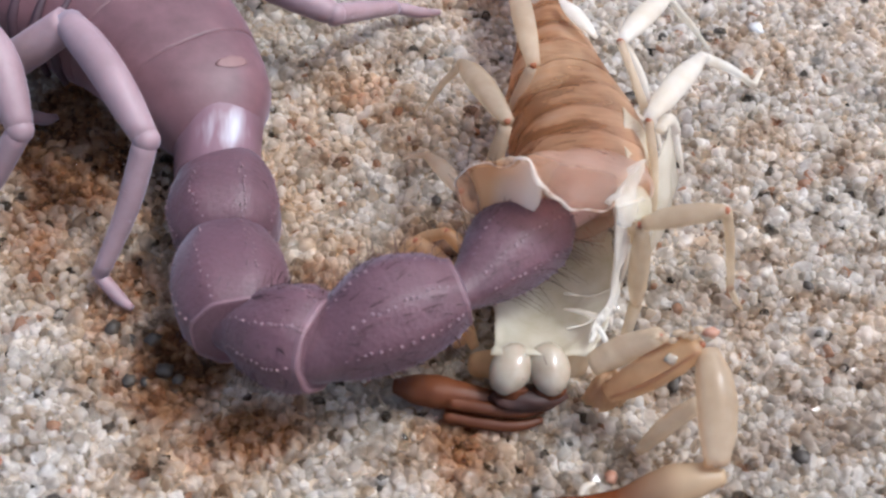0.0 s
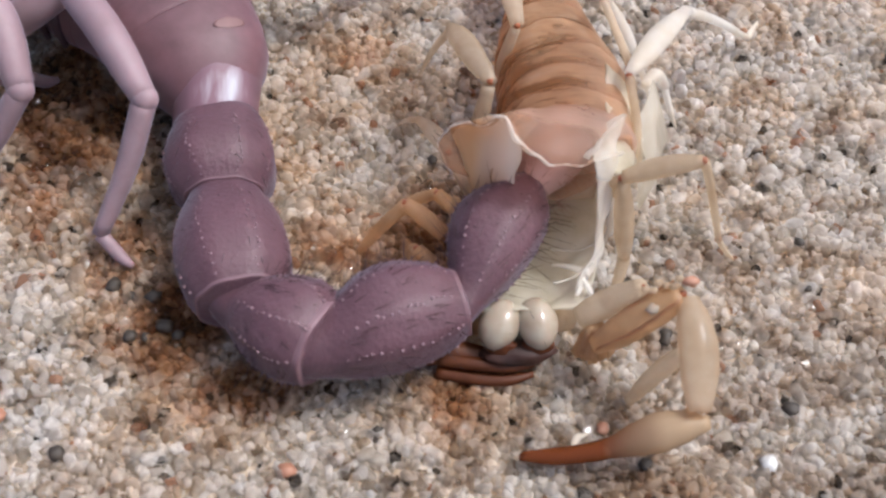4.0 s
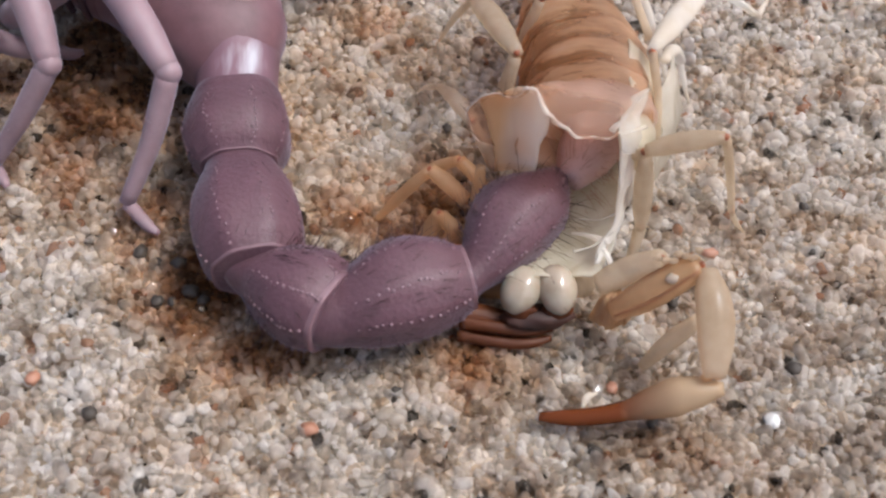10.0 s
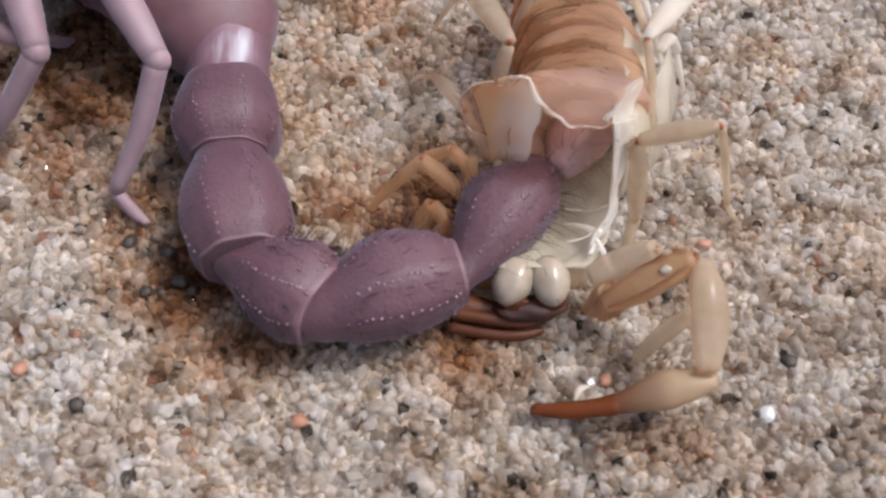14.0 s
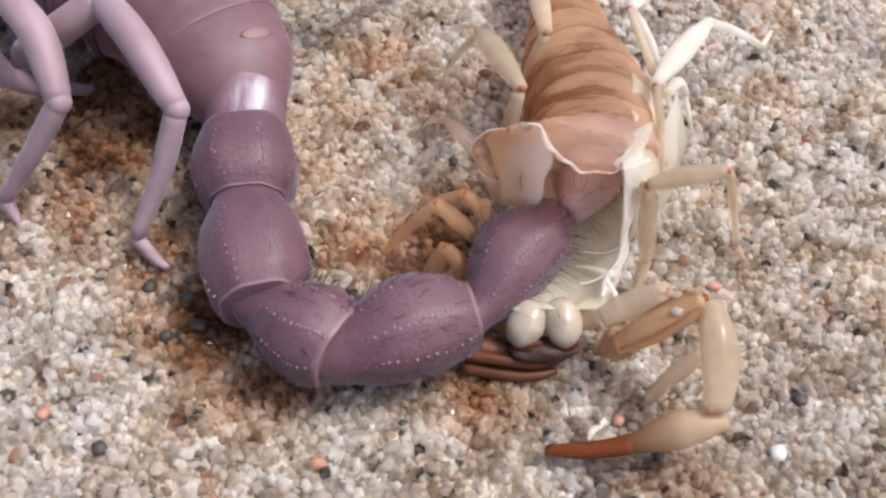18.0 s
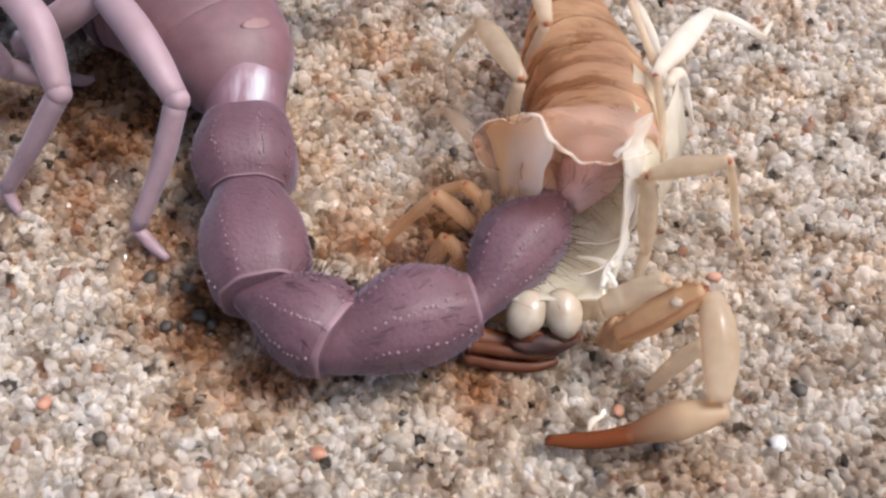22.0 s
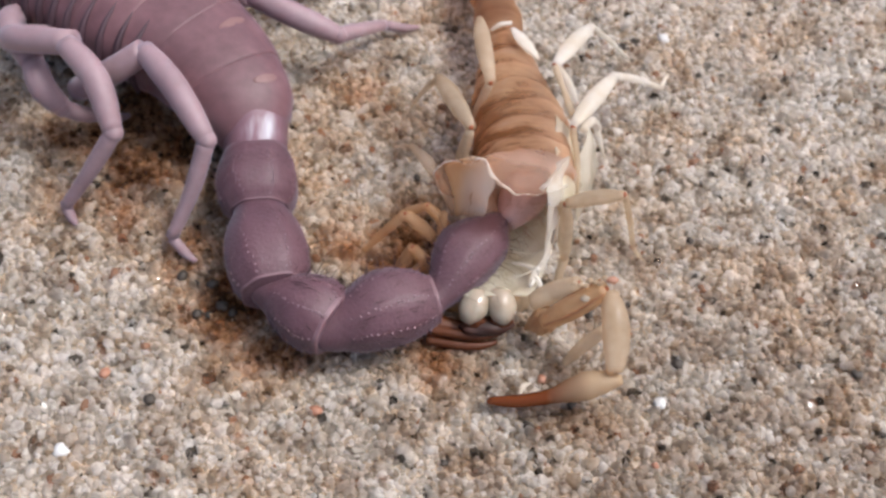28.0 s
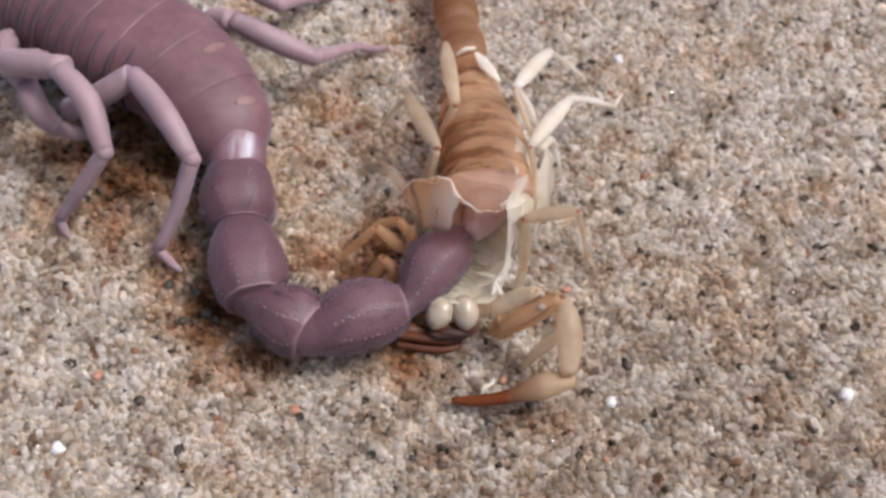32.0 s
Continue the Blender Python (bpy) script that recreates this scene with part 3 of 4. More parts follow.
# the trunk: a line from the tail end to the head, half widths and heights
TRUNK = ((-1.25, 5.22, 0.44), (-1.42, 5.62, 0.50), (-1.80, 6.10, 0.56), (-2.33, 6.50, 0.58), (-2.85, 6.90, 0.58), (-3.45, 7.28, 0.56), (-4.15, 7.62, 0.52), (-4.75, 7.90, 0.48))
TRUNK_W = (0.34, 0.45, 0.56, 0.62, 0.63, 0.60, 0.54, 0.40)
TRUNK_H = (0.30, 0.37, 0.40, 0.42, 0.42, 0.40, 0.38, 0.28)


def trunk_at(u):
    line = curve(TRUNK, 141)
    k = min(int(u * 140), 139)
    c = line[k].lerp(line[k + 1], u * 140 - k)
    t = line[min(k + 2, 140)] - line[max(k - 2, 0)]
    s = u * (len(TRUNK_W) - 1)
    return c, t, float(np.interp(s, range(8), TRUNK_W)), float(np.interp(s, range(8), TRUNK_H))


def trunk_piece(u0, u1, grow=0.0, lip=0.02, taper=0.0):
    rings = []
    for f in (0.0, 0.0, 0.05, 0.15, 0.3, 0.5, 0.7, 0.9, 1.0, 1.0):
        c, t, w, h = trunk_at(u0 + (u1 - u0) * f)
        k = 1 + grow + lip * math.sin(math.pi * min(1, f * 1.2 + 0.1))
        if not rings or (f == 1.0 and len(rings) == 9):
            k *= 0.93
        k *= 1 - taper * (1 - math.sin(math.pi / 2 * min(f / 0.62, 1.0)))
        rings.append([(q - BASE) * CM for q in ring_round(c, t, w * k, h * k, h * 0.80 * k)])
    return loft(bmesh.new(), rings)


BANDS = (0.005, 0.165, 0.285, 0.375, 0.46, 0.54, 0.62, 0.70)
for k, (a, b) in enumerate(zip(BANDS, BANDS[1:])):
    plate = part("tergite", trunk_piece(a, b + 0.012, 0.004 * (k % 2), 0.02, 0.26 if k == 0 else 0.0), MAUVE_BODY, scorpion, "smooth mauve back plate")
    if k < 2:
        rows = []
        for i in range(9):
            f = i / 8
            c, t, w, h = trunk_at(a + (b - a) * (0.58 + 0.13 * f))
            half = 0.02 + 0.24 * math.sqrt(max(0.0, 1 - (2 * f - 1) ** 2))
            ring = ring_round(c, t, w * 1.012, h * 1.012, h, 360)
            rows.append([ring[int(round((1.15 + half * (j / 5 - 1)) / (2 * math.pi) * 360))] for j in range(11)])
        part("pale_patch", sheet(rows, 0.002, BASE), PEACH, plate, "peach-coloured patch")
# soft pleats down the flank between the plates, their dark colour painting the folds' shade
for k in range(11):
    u = 0.33 + 0.036 * k
    c, t, w, h = trunk_at(u)
    ring = ring_round(c, t, w * 1.02, h * 1.02, h * 1.14, 72)
    lean = Vector(t).normalized() * 0.05
    arc = [ring[n] - BASE - lean * (i - 3) * 0.3 for i, n in enumerate((22, 24, 27, 30, 33, 36, 39))]
    part("flank_pleat", tube(arc, (0.004, 0.020, 0.034, 0.036, 0.022), steps=18, sides=10), MAUVE_SHADE, scorpion, "skin pleat on the flank, coloured dark for the fold's shade")
part("carapace", trunk_piece(0.70, 1.0, 0.01), MAUVE_BODY, scorpion, "mauve head shield")
# stretched joint skin between trunk and tail
NECK = ((-1.30, 5.45, 0.46), (-1.26, 5.20, 0.44), (-1.24, 4.94, 0.42))
neck = part("joint_membrane", tube([Vector(q) - BASE for q in NECK], (0.31, 0.262, 0.255), sides=36, steps=24), NECK_SKIN, scorpion, "glossy stretched joint membrane with a painted silvery highlight")
LEGS = {
    "hind": (((-2.77, 5.75, 0.45), (-2.41, 5.63, 0.80), (-2.12, 5.68, 1.00)), ((-2.12, 5.68, 1.00), (-1.84, 5.28, 1.02), (-1.58, 4.88, 0.86)), ((-1.58, 4.88, 0.86), (-1.72, 4.66, 0.50), (-1.91, 4.45, 0.15)), ((-1.91, 4.45, 0.15), (-1.80, 4.36, 0.05), (-1.72, 4.30, 0.03))),
    "third": (((-2.75, 6.35, 0.45), (-3.25, 5.95, 0.85), (-2.66, 5.67, 1.10)), ((-2.72, 5.66, 1.10), (-2.46, 5.36, 1.02), (-2.32, 5.00, 0.80)), ((-2.32, 5.00, 0.80), (-2.56, 4.88, 0.45), (-2.80, 4.78, 0.13)), ((-2.80, 4.78, 0.13), (-2.76, 4.72, 0.05), (-2.72, 4.66, 0.03))),
    "second": (((-3.30, 6.70, 0.42), (-3.35, 6.20, 0.75), (-3.08, 5.80, 0.75)), ((-3.08, 5.80, 0.75), (-3.00, 5.62, 0.62), (-2.86, 5.54, 0.46)), ((-2.86, 5.54, 0.46), (-2.70, 5.60, 0.30), (-2.56, 5.72, 0.16)), ((-2.56, 5.72, 0.16), (-2.48, 5.77, 0.07), (-2.42, 5.82, 0.04))),
    "far_hind": (((-1.70, 6.45, 0.45), (-1.55, 6.70, 0.60), (-1.35, 6.62, 0.70)), ((-1.35, 6.62, 0.70), (-0.98, 6.46, 0.62), (-0.60, 6.36, 0.48)), ((-0.60, 6.36, 0.48), (-0.42, 6.58, 0.32), (-0.20, 6.82, 0.14)), ((-0.20, 6.82, 0.14), (-0.02, 6.86, 0.06), (0.12, 6.90, 0.03))),
    "far_third": (((-2.35, 6.85, 0.45), (-2.05, 7.25, 0.75), (-1.70, 7.20, 0.85)), ((-1.70, 7.20, 0.85), (-1.30, 7.10, 0.72), (-0.95, 7.02, 0.50)), ((-0.95, 7.02, 0.50), (-0.80, 7.28, 0.30), (-0.62, 7.50, 0.12)), ((-0.62, 7.50, 0.12), (-0.50, 7.56, 0.06), (-0.40, 7.60, 0.03))),
}
for rows in LEGS.values():
    rel = [[Vector(q) - BASE for q in row] for row in rows]
    leg = part("leg", tube(rel[0], (0.10, 0.115, 0.105), steps=12), LILAC, scorpion, "pale lilac jointed leg")
    part("patella", tube(rel[1], (0.09, 0.11, 0.112, 0.104, 0.078), steps=14), LILAC, leg)
    part("tibia", tube(rel[2], (0.072, 0.072, 0.06, 0.05), steps=12), LILAC, leg)
    foot = tube(rel[3], (0.045, 0.042, 0.02), steps=8)
    part("tarsus", foot, LILAC, leg)
    joint = bmesh.new()
    blob(joint, rel[1][-1], (0.080, 0.080, 0.080), detail=3)
    part("knee", joint, LILAC, leg, "pale knee joint")
    bm = bmesh.new()
    rng = random.Random(len(rows) + int(rows[0][0][0] * 10))
    for k in range(14):
        f = rng.random()
        root = rel[2][0].lerp(rel[2][2], f) + Vector((rng.uniform(-0.06, 0.06), -0.05, rng.uniform(-0.04, 0.05)))
        hair(bm, root, (rng.uniform(-1, 1), rng.uniform(-1, 0.3), rng.uniform(-0.3, 0.6)), 0.07, 0.0025)
    tagged(part("bristles", bm, LILAC, leg), kind="stuff")

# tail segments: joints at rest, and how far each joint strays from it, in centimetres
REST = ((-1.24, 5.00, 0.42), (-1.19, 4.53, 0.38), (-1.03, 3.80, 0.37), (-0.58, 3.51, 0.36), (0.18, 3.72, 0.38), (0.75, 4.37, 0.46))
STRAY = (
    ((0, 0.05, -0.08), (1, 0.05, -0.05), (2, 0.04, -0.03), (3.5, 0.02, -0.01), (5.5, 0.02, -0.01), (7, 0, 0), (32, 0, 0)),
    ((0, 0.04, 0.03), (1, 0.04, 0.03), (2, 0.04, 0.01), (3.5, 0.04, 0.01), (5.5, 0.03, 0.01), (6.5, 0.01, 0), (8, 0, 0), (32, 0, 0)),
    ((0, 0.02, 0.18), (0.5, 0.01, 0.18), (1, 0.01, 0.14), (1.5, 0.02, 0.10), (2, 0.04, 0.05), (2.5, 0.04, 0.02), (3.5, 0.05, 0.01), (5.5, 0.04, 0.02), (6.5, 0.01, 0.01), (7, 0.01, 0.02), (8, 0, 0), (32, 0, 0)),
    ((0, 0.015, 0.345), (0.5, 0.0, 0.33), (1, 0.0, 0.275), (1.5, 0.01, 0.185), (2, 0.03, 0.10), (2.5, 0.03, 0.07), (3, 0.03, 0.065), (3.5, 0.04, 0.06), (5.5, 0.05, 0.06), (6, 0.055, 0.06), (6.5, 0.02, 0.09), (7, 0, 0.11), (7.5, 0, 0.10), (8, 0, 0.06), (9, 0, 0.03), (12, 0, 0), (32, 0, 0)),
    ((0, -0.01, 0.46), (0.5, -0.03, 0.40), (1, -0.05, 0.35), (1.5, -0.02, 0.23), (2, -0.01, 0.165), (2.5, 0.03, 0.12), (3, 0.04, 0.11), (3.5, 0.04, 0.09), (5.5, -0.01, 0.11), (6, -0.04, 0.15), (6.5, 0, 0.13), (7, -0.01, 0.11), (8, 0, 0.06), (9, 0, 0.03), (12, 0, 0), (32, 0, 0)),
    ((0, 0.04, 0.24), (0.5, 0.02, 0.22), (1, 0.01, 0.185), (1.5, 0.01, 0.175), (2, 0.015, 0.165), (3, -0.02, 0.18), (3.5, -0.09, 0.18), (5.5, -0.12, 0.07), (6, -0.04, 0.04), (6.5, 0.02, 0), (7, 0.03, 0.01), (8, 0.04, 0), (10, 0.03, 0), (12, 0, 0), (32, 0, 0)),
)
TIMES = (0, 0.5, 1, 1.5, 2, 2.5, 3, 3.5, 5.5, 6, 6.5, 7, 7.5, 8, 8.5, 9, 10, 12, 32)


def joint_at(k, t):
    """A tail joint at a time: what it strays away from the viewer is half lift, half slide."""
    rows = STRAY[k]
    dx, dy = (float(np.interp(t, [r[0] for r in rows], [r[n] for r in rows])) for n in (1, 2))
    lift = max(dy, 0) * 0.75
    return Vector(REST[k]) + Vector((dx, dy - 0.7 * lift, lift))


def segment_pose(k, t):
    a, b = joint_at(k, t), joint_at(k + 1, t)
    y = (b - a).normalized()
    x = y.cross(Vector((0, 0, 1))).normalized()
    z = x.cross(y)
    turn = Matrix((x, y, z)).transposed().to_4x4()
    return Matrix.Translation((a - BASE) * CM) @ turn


# tail segments: places along each, and how far it swells to its two sides, in centimetres
SEGMENTS = (
    ((0.0, 0.2, 0.5, 0.8, 1.0), (0.285, 0.308, 0.325, 0.300, 0.228), (0.290, 0.322, 0.345, 0.312, 0.228)),
    ((0.0, 0.15, 0.35, 0.6, 0.85, 1.0), (0.205, 0.245, 0.292, 0.318, 0.300, 0.235), (0.210, 0.268, 0.325, 0.350, 0.318, 0.255)),
    ((0.0, 0.15, 0.4, 0.65, 0.85, 1.0), (0.160, 0.200, 0.262, 0.290, 0.275, 0.235), (0.175, 0.225, 0.272, 0.290, 0.280, 0.240)),
    ((0.0, 0.18, 0.34, 0.5, 0.65, 0.86, 1.0), (0.160, 0.225, 0.300, 0.330, 0.318, 0.262, 0.178), (0.205, 0.248, 0.262, 0.268, 0.262, 0.225, 0.168)),
    ((0.0, 0.12, 0.25, 0.4, 0.56, 0.75, 0.9, 1.0), (0.108, 0.150, 0.232, 0.300, 0.325, 0.262, 0.165, 0.085), (0.112, 0.140, 0.168, 0.184, 0.190, 0.180, 0.130, 0.065)),
)


def make_segment(k):
    length = (Vector(REST[k + 1]) - Vector(REST[k])).length
    places, bulge_in, bulge_out = SEGMENTS[k]
    rng = random.Random(40 + k)
    last = k == 4

    def swell(row, f):
        """A rounded run through the given half widths."""
        step = 0.045
        return sum(float(np.interp(f + d * step, places, row)) for d in (-1, -0.5, 0, 0.5, 1)) / 5

    def surface(f, a, proud=0.0):
        keel = 1 + 0.022 * math.cos(8 * (a - math.pi / 8)) * min(1, max(0, f * 5))
        x, z = math.cos(a), math.sin(a)
        p = 2 / 2.2
        x, z = math.copysign(abs(x) ** p, x), math.copysign(abs(z) ** p, z)
        near, far = swell(bulge_in, f), swell(bulge_out, f)
        r = 0.5 * (near + far)
        along = f * length - (0.06 * x * max(0.0, f - 0.8) / 0.2 if last else 0.0)
        return Vector((x, 0, z * 0.95)) * (r * keel + proud) + Vector((0.5 * (far - near), along, 0))

    bm = bmesh.new()
    stations = (-0.02, 0.01, 0.05, 0.1, 0.16, 0.24, 0.34, 0.44, 0.54, 0.64, 0.74, 0.83, 0.90, 0.95, 0.98, 1.0)
    rings = [[surface(f, 2 * math.pi * j / 40) * CM for j in range(40)] for f in stations]
    root, end = (sum(ring, Vector()) / 40 for ring in (rings[0], rings[-1]))
    neck = [[root + (q - root) * m + Vector((0, d * CM, 0)) for q in rings[0]] for m, d in ((0.6, -0.17), (0.82, -0.11), (0.93, -0.05))]
    tail_end = [[end + (q - end) * m + Vector((0, d * CM, 0)) for q in rings[-1]] for m, d in (((0.90, 0.008), (0.6, 0.012), (0.3, 0.006)) if last else ((0.90, 0.004), (0.72, 0.012), (0.45, 0.03)))]
    loft(bm, neck + rings + tail_end)
    seg = part("tail_segment", bm, MAUVE, scorpion, "swollen mauve tail segment")
    if not last:
        bm = bmesh.new()
        band = []
        wide_rim, proud = ((0.4, 0.003), (0.5, 0.004), (1.35, 0.010), (0.5, 0.004))[k]
        for f, d in ((0.945, -0.3), (0.955, 0.15), (0.967, 0.5), (0.982, 0.9), (0.996, 1.0), (1.004, 0.4), (1.004, -0.8), (1.000, -6.0)):
            f = 1 - (1 - f) * wide_rim
            band.append([surface(min(f, 0.995), 2 * math.pi * j / 40, d * proud) * CM + Vector((0, max(f - 0.995, 0) * length * CM, 0)) for j in range(40)])
        loft(bm, band, caps=False)
        part("collar", bm, COLLAR, seg, "paler raised collar")
    else:
        bm = bmesh.new()
        for n in range(14):
            a = 2 * math.pi * n / 14
            blob(bm, surface(0.955 + 0.02 * math.sin(n * 2.1), a), (0.010, 0.018, 0.010), detail=1)
        tagged(part("tip_rim", bm, GRANULE, seg, "pale toothed rim"), kind="stuff")
    # keels: rows of uneven pale beads along the segment
    for n in range(8):
        a = math.pi * (n + 0.5) / 4
        bm = bmesh.new()
        f = 0.12 + 0.05 * rng.random()
        while f < 0.95:
            q = surface(f, a + 0.05 * math.sin(f * 7 + n * 1.7) + rng.uniform(-0.04, 0.04), 0.0015)
            r = rng.uniform(0.0045, 0.0095) * (1.15 if k > 1 else 1.0)
            blob(bm, q, (r * rng.uniform(0.8, 1.2), r * rng.uniform(1.0, 1.4), r * 0.85), detail=1, lump=0.5, seed=f * 9)
            f += rng.uniform(0.032, 0.085)
        tagged(part("keel", bm, GRANULE, seg, "row of pale beads"), kind="stuff")
    bm = bmesh.new()
    for n in range(48 if k > 1 else 14):
        f, a = rng.uniform(0.12, 0.95), rng.uniform(-0.3, math.pi + 0.3)
        root = surface(f, a)
        out = Vector((root.x, 0, root.z)).normalized()
        hair(bm, root, out * 0.38 + Vector((rng.uniform(-0.15, 0.15), rng.uniform(0.7, 1.0), rng.uniform(-0.1, 0.1))), rng.uniform(0.08, 0.16), 0.0026, 0.12)
    for n in range(60 if k > 1 else 0):
        # a fringe along the inner keel
        f, a = rng.uniform(0.15, 0.95), rng.choice((2.2, 2.65, 2.8, 2.95, 3.1, 0.05, -0.2)) + rng.uniform(-0.12, 0.12)
        root = surface(f, a)
        out = Vector((root.x, 0, root.z)).normalized()
        hair(bm, root, out + Vector((rng.uniform(-0.2, 0.2), rng.uniform(-0.1, 0.6), rng.uniform(0.0, 0.5))), rng.uniform(0.10, 0.22), 0.0021, 0.10)
    tagged(part("setae", bm, SETA, seg, "sparse dark bristles"), kind="stuff")
    bm = bmesh.new()
    for n in range(90 if k > 1 else 30):
        f, a = rng.uniform(0.12, 0.92), rng.uniform(-0.4, math.pi + 0.4)
        r = rng.uniform(0.003, 0.006)
        blob(bm, surface(f, a, 0.0005), (r, r, r), detail=1)
    tagged(part("hair_socket", bm, SETA, seg, "scattered dark hair sockets"), kind="stuff")
    return seg


segments = [make_segment(k) for k in range(5)]

# the sting bulb, reaching into the cast skin
TELSON = ((0.0, 0.0, 0.0), (0.10, 0.15, 0.04), (0.19, 0.30, 0.08), (0.23, 0.42, 0.14), (0.22, 0.46, 0.24))
telson = part("telson", tube(TELSON, (0.09, 0.175, 0.20, 0.12, 0.035), sides=18, steps=18), MAUVE_PALE, scorpion, "mauve sting bulb with dense bristles")
bm = bmesh.new()
rng = random.Random(9)
for n in range(380):
    f = rng.random()
    c = Vector(TELSON[0]).lerp(Vector(TELSON[3]), f)
    way = Vector((rng.gauss(0.5, 0.6), rng.gauss(0.2, 0.6), rng.gauss(0.3, 0.7))).normalized()
    hair(bm, c + way * 0.16, way, rng.uniform(0.07, 0.19), 0.0021)
tagged(part("setae", bm, RED_HAIR, telson, "dense reddish brown bristles"), kind="stuff")

# ---------------------------------------------------------------- the cast skin
SHED = Vector((0.85, 4.6, 0.0))
exuvia = thing("scorpion_exuvia", *SHED, "empty translucent brown scorpion cast skin on sand", "exuvia")


def shed(points):
    return [Vector(q) - SHED for q in points]


# back: a line of crest points from the tail to the head shield, half widths, depths
CREST = ((0.79, 6.76, 0.60), (0.82, 6.24, 0.68), (0.84, 5.90, 0.78), (0.86, 5.60, 0.86), (0.91, 5.25, 0.95), (0.905, 4.92, 1.03), (0.86, 4.53, 1.13))
CREST_W = (0.20, 0.19, 0.27, 0.34, 0.39, 0.41, 0.40)
CREST_D = (0.20, 0.20, 0.26, 0.32, 0.36, 0.38, 0.36)
RIM = ((0.24, 4.40, 0.80), (0.17, 4.47, 0.95), (0.25, 4.48, 1.10), (0.40, 4.38, 1.21), (0.51, 4.33, 1.31), (0.59, 4.24, 1.25), (0.71, 4.18, 1.15), (0.85, 4.17, 1.10), (0.99, 4.24, 1.05), (1.08, 4.44, 1.00), (1.14, 4.58, 0.86))


def arch(u, n=25, grow=0.0, spread=1.75):
    c = curve(CREST, 61)[min(60, int(round(u * 60)))]
    w, d = (float(np.interp(u * 6, range(7), row)) for row in (CREST_W, CREST_D))
    out = []
    for k in range(n):
        a = -spread + 2 * spread * k / (n - 1)
        out.append(Vector((c.x + (w + grow) * math.sin(a), c.y - (0.14 if a < 0 else 0.02) * (1 - math.cos(a)), c.z + grow - d * (1 - math.cos(a)))))
    return out


PLATES = (0.16, 0.30, 0.42, 0.54, 0.66, 0.78, 0.90, 1.0)
for k, (a, b) in enumerate(zip(PLATES, PLATES[1:])):
    rows = [arch(a + (b - a) * f, grow=g) for f, g in ((-0.12, -0.005), (0.02, -0.001), (0.35, 0.001), (0.65, 0.002), (0.9, 0.001), (1.0, 0.0))]
    part("tergite", sheet(rows, 0.006, SHED, 0.022, 0), PLATE, exuvia, "thin translucent brown back plate")
for k, (a, b) in enumerate(((0.30, 0.55), (0.52, 0.78), (0.75, 0.99))):
    rows = []
    for f in (0.0, 0.25, 0.5, 0.75, 1.0):
        row = arch(a + (b - a) * f, grow=-0.02)
        left, right = row[0], row[-1]
        rows.append([left.lerp(right, j / 12) - Vector((0, 0, 0.22 * math.sin(math.pi * j / 12))) for j in range(13)])
    part("sternite", sheet(rows, 0.01, SHED, 0.012, 20 + k), TAN, exuvia, "thin tan belly plate")
# head shield, flaring out to a torn curled edge
edge = [q + 0.022 * noise.noise_vector(q * 11) for q in curve(RIM, 37)]
back = [q.lerp(e, 0.58 * (1 - min(1.0, max(0.0, (j - 5) / 9))) ** 0.7) for j, (q, e) in enumerate(zip(arch(0.985, 37, 0.012), edge))]
rows = []
for i in range(9):
    f = i / 8
    rows.append([a.lerp(b, f) + Vector((0, 0, 0.05 * math.sin(math.pi * f) * max(0.0, math.sin(math.pi * (j - 10) / 26)))) for j, (a, b) in enumerate(zip(back, edge))])
part("carapace", sheet(rows, 0.012, SHED, 0.014, 3), SHIELD, exuvia, "flared tan head shield, torn open")
rim = part("torn_rim", tube([q - SHED for q in edge], (0.004, 0.006, 0.005, 0.006, 0.018, 0.013, 0.006, 0.005, 0.009, 0.005), steps=130, sides=8, rough=1.0), IVORY, exuvia, "ivory curled torn edge")
bm = bmesh.new()
rng = random.Random(3)
for n in range(26):
    q = edge[rng.randrange(1, 14)] - SHED
    hair(bm, q, (rng.uniform(-0.8, 0.2), rng.uniform(-0.5, 0.5), rng.uniform(0.3, 1)), rng.uniform(0.04, 0.09), 0.0022)
tagged(part("setae", bm, DARK, rim, "fine brown bristles"), kind="stuff")
# empty tail behind
line = curve(((0.82, 6.30, 0.50), (0.79, 6.80, 0.42), (0.74, 7.40, 0.34), (0.70, 8.10, 0.30), (0.68, 8.90, 0.28)), 33)
for k in range(4):
    piece = [line[k * 8 + n] - SHED for n in (0, 2, 4, 6, 8)]
    part("tail_segment", tube(piece, (0.17, 0.21, 0.22, 0.20, 0.18), sides=18, steps=12, rough=0.05), BROWN, exuvia, "empty brown tail segment")
part("skin_shred", tube(shed(((0.70, 6.12, 0.80), (0.77, 6.13, 0.86), (0.87, 6.17, 0.84))), (0.012, 0.022, 0.014), steps=10, rough=0.3), IVORY, exuvia, "pale curled shred of skin")
part("skin_shred", tube(shed(((0.88, 6.15, 0.80), (0.97, 5.94, 0.84), (1.08, 5.80, 0.80))), (0.02, 0.055, 0.05, 0.015), steps=12, flat=0.5, rough=0.1), IVORY, exuvia, "pale curled shred of skin")
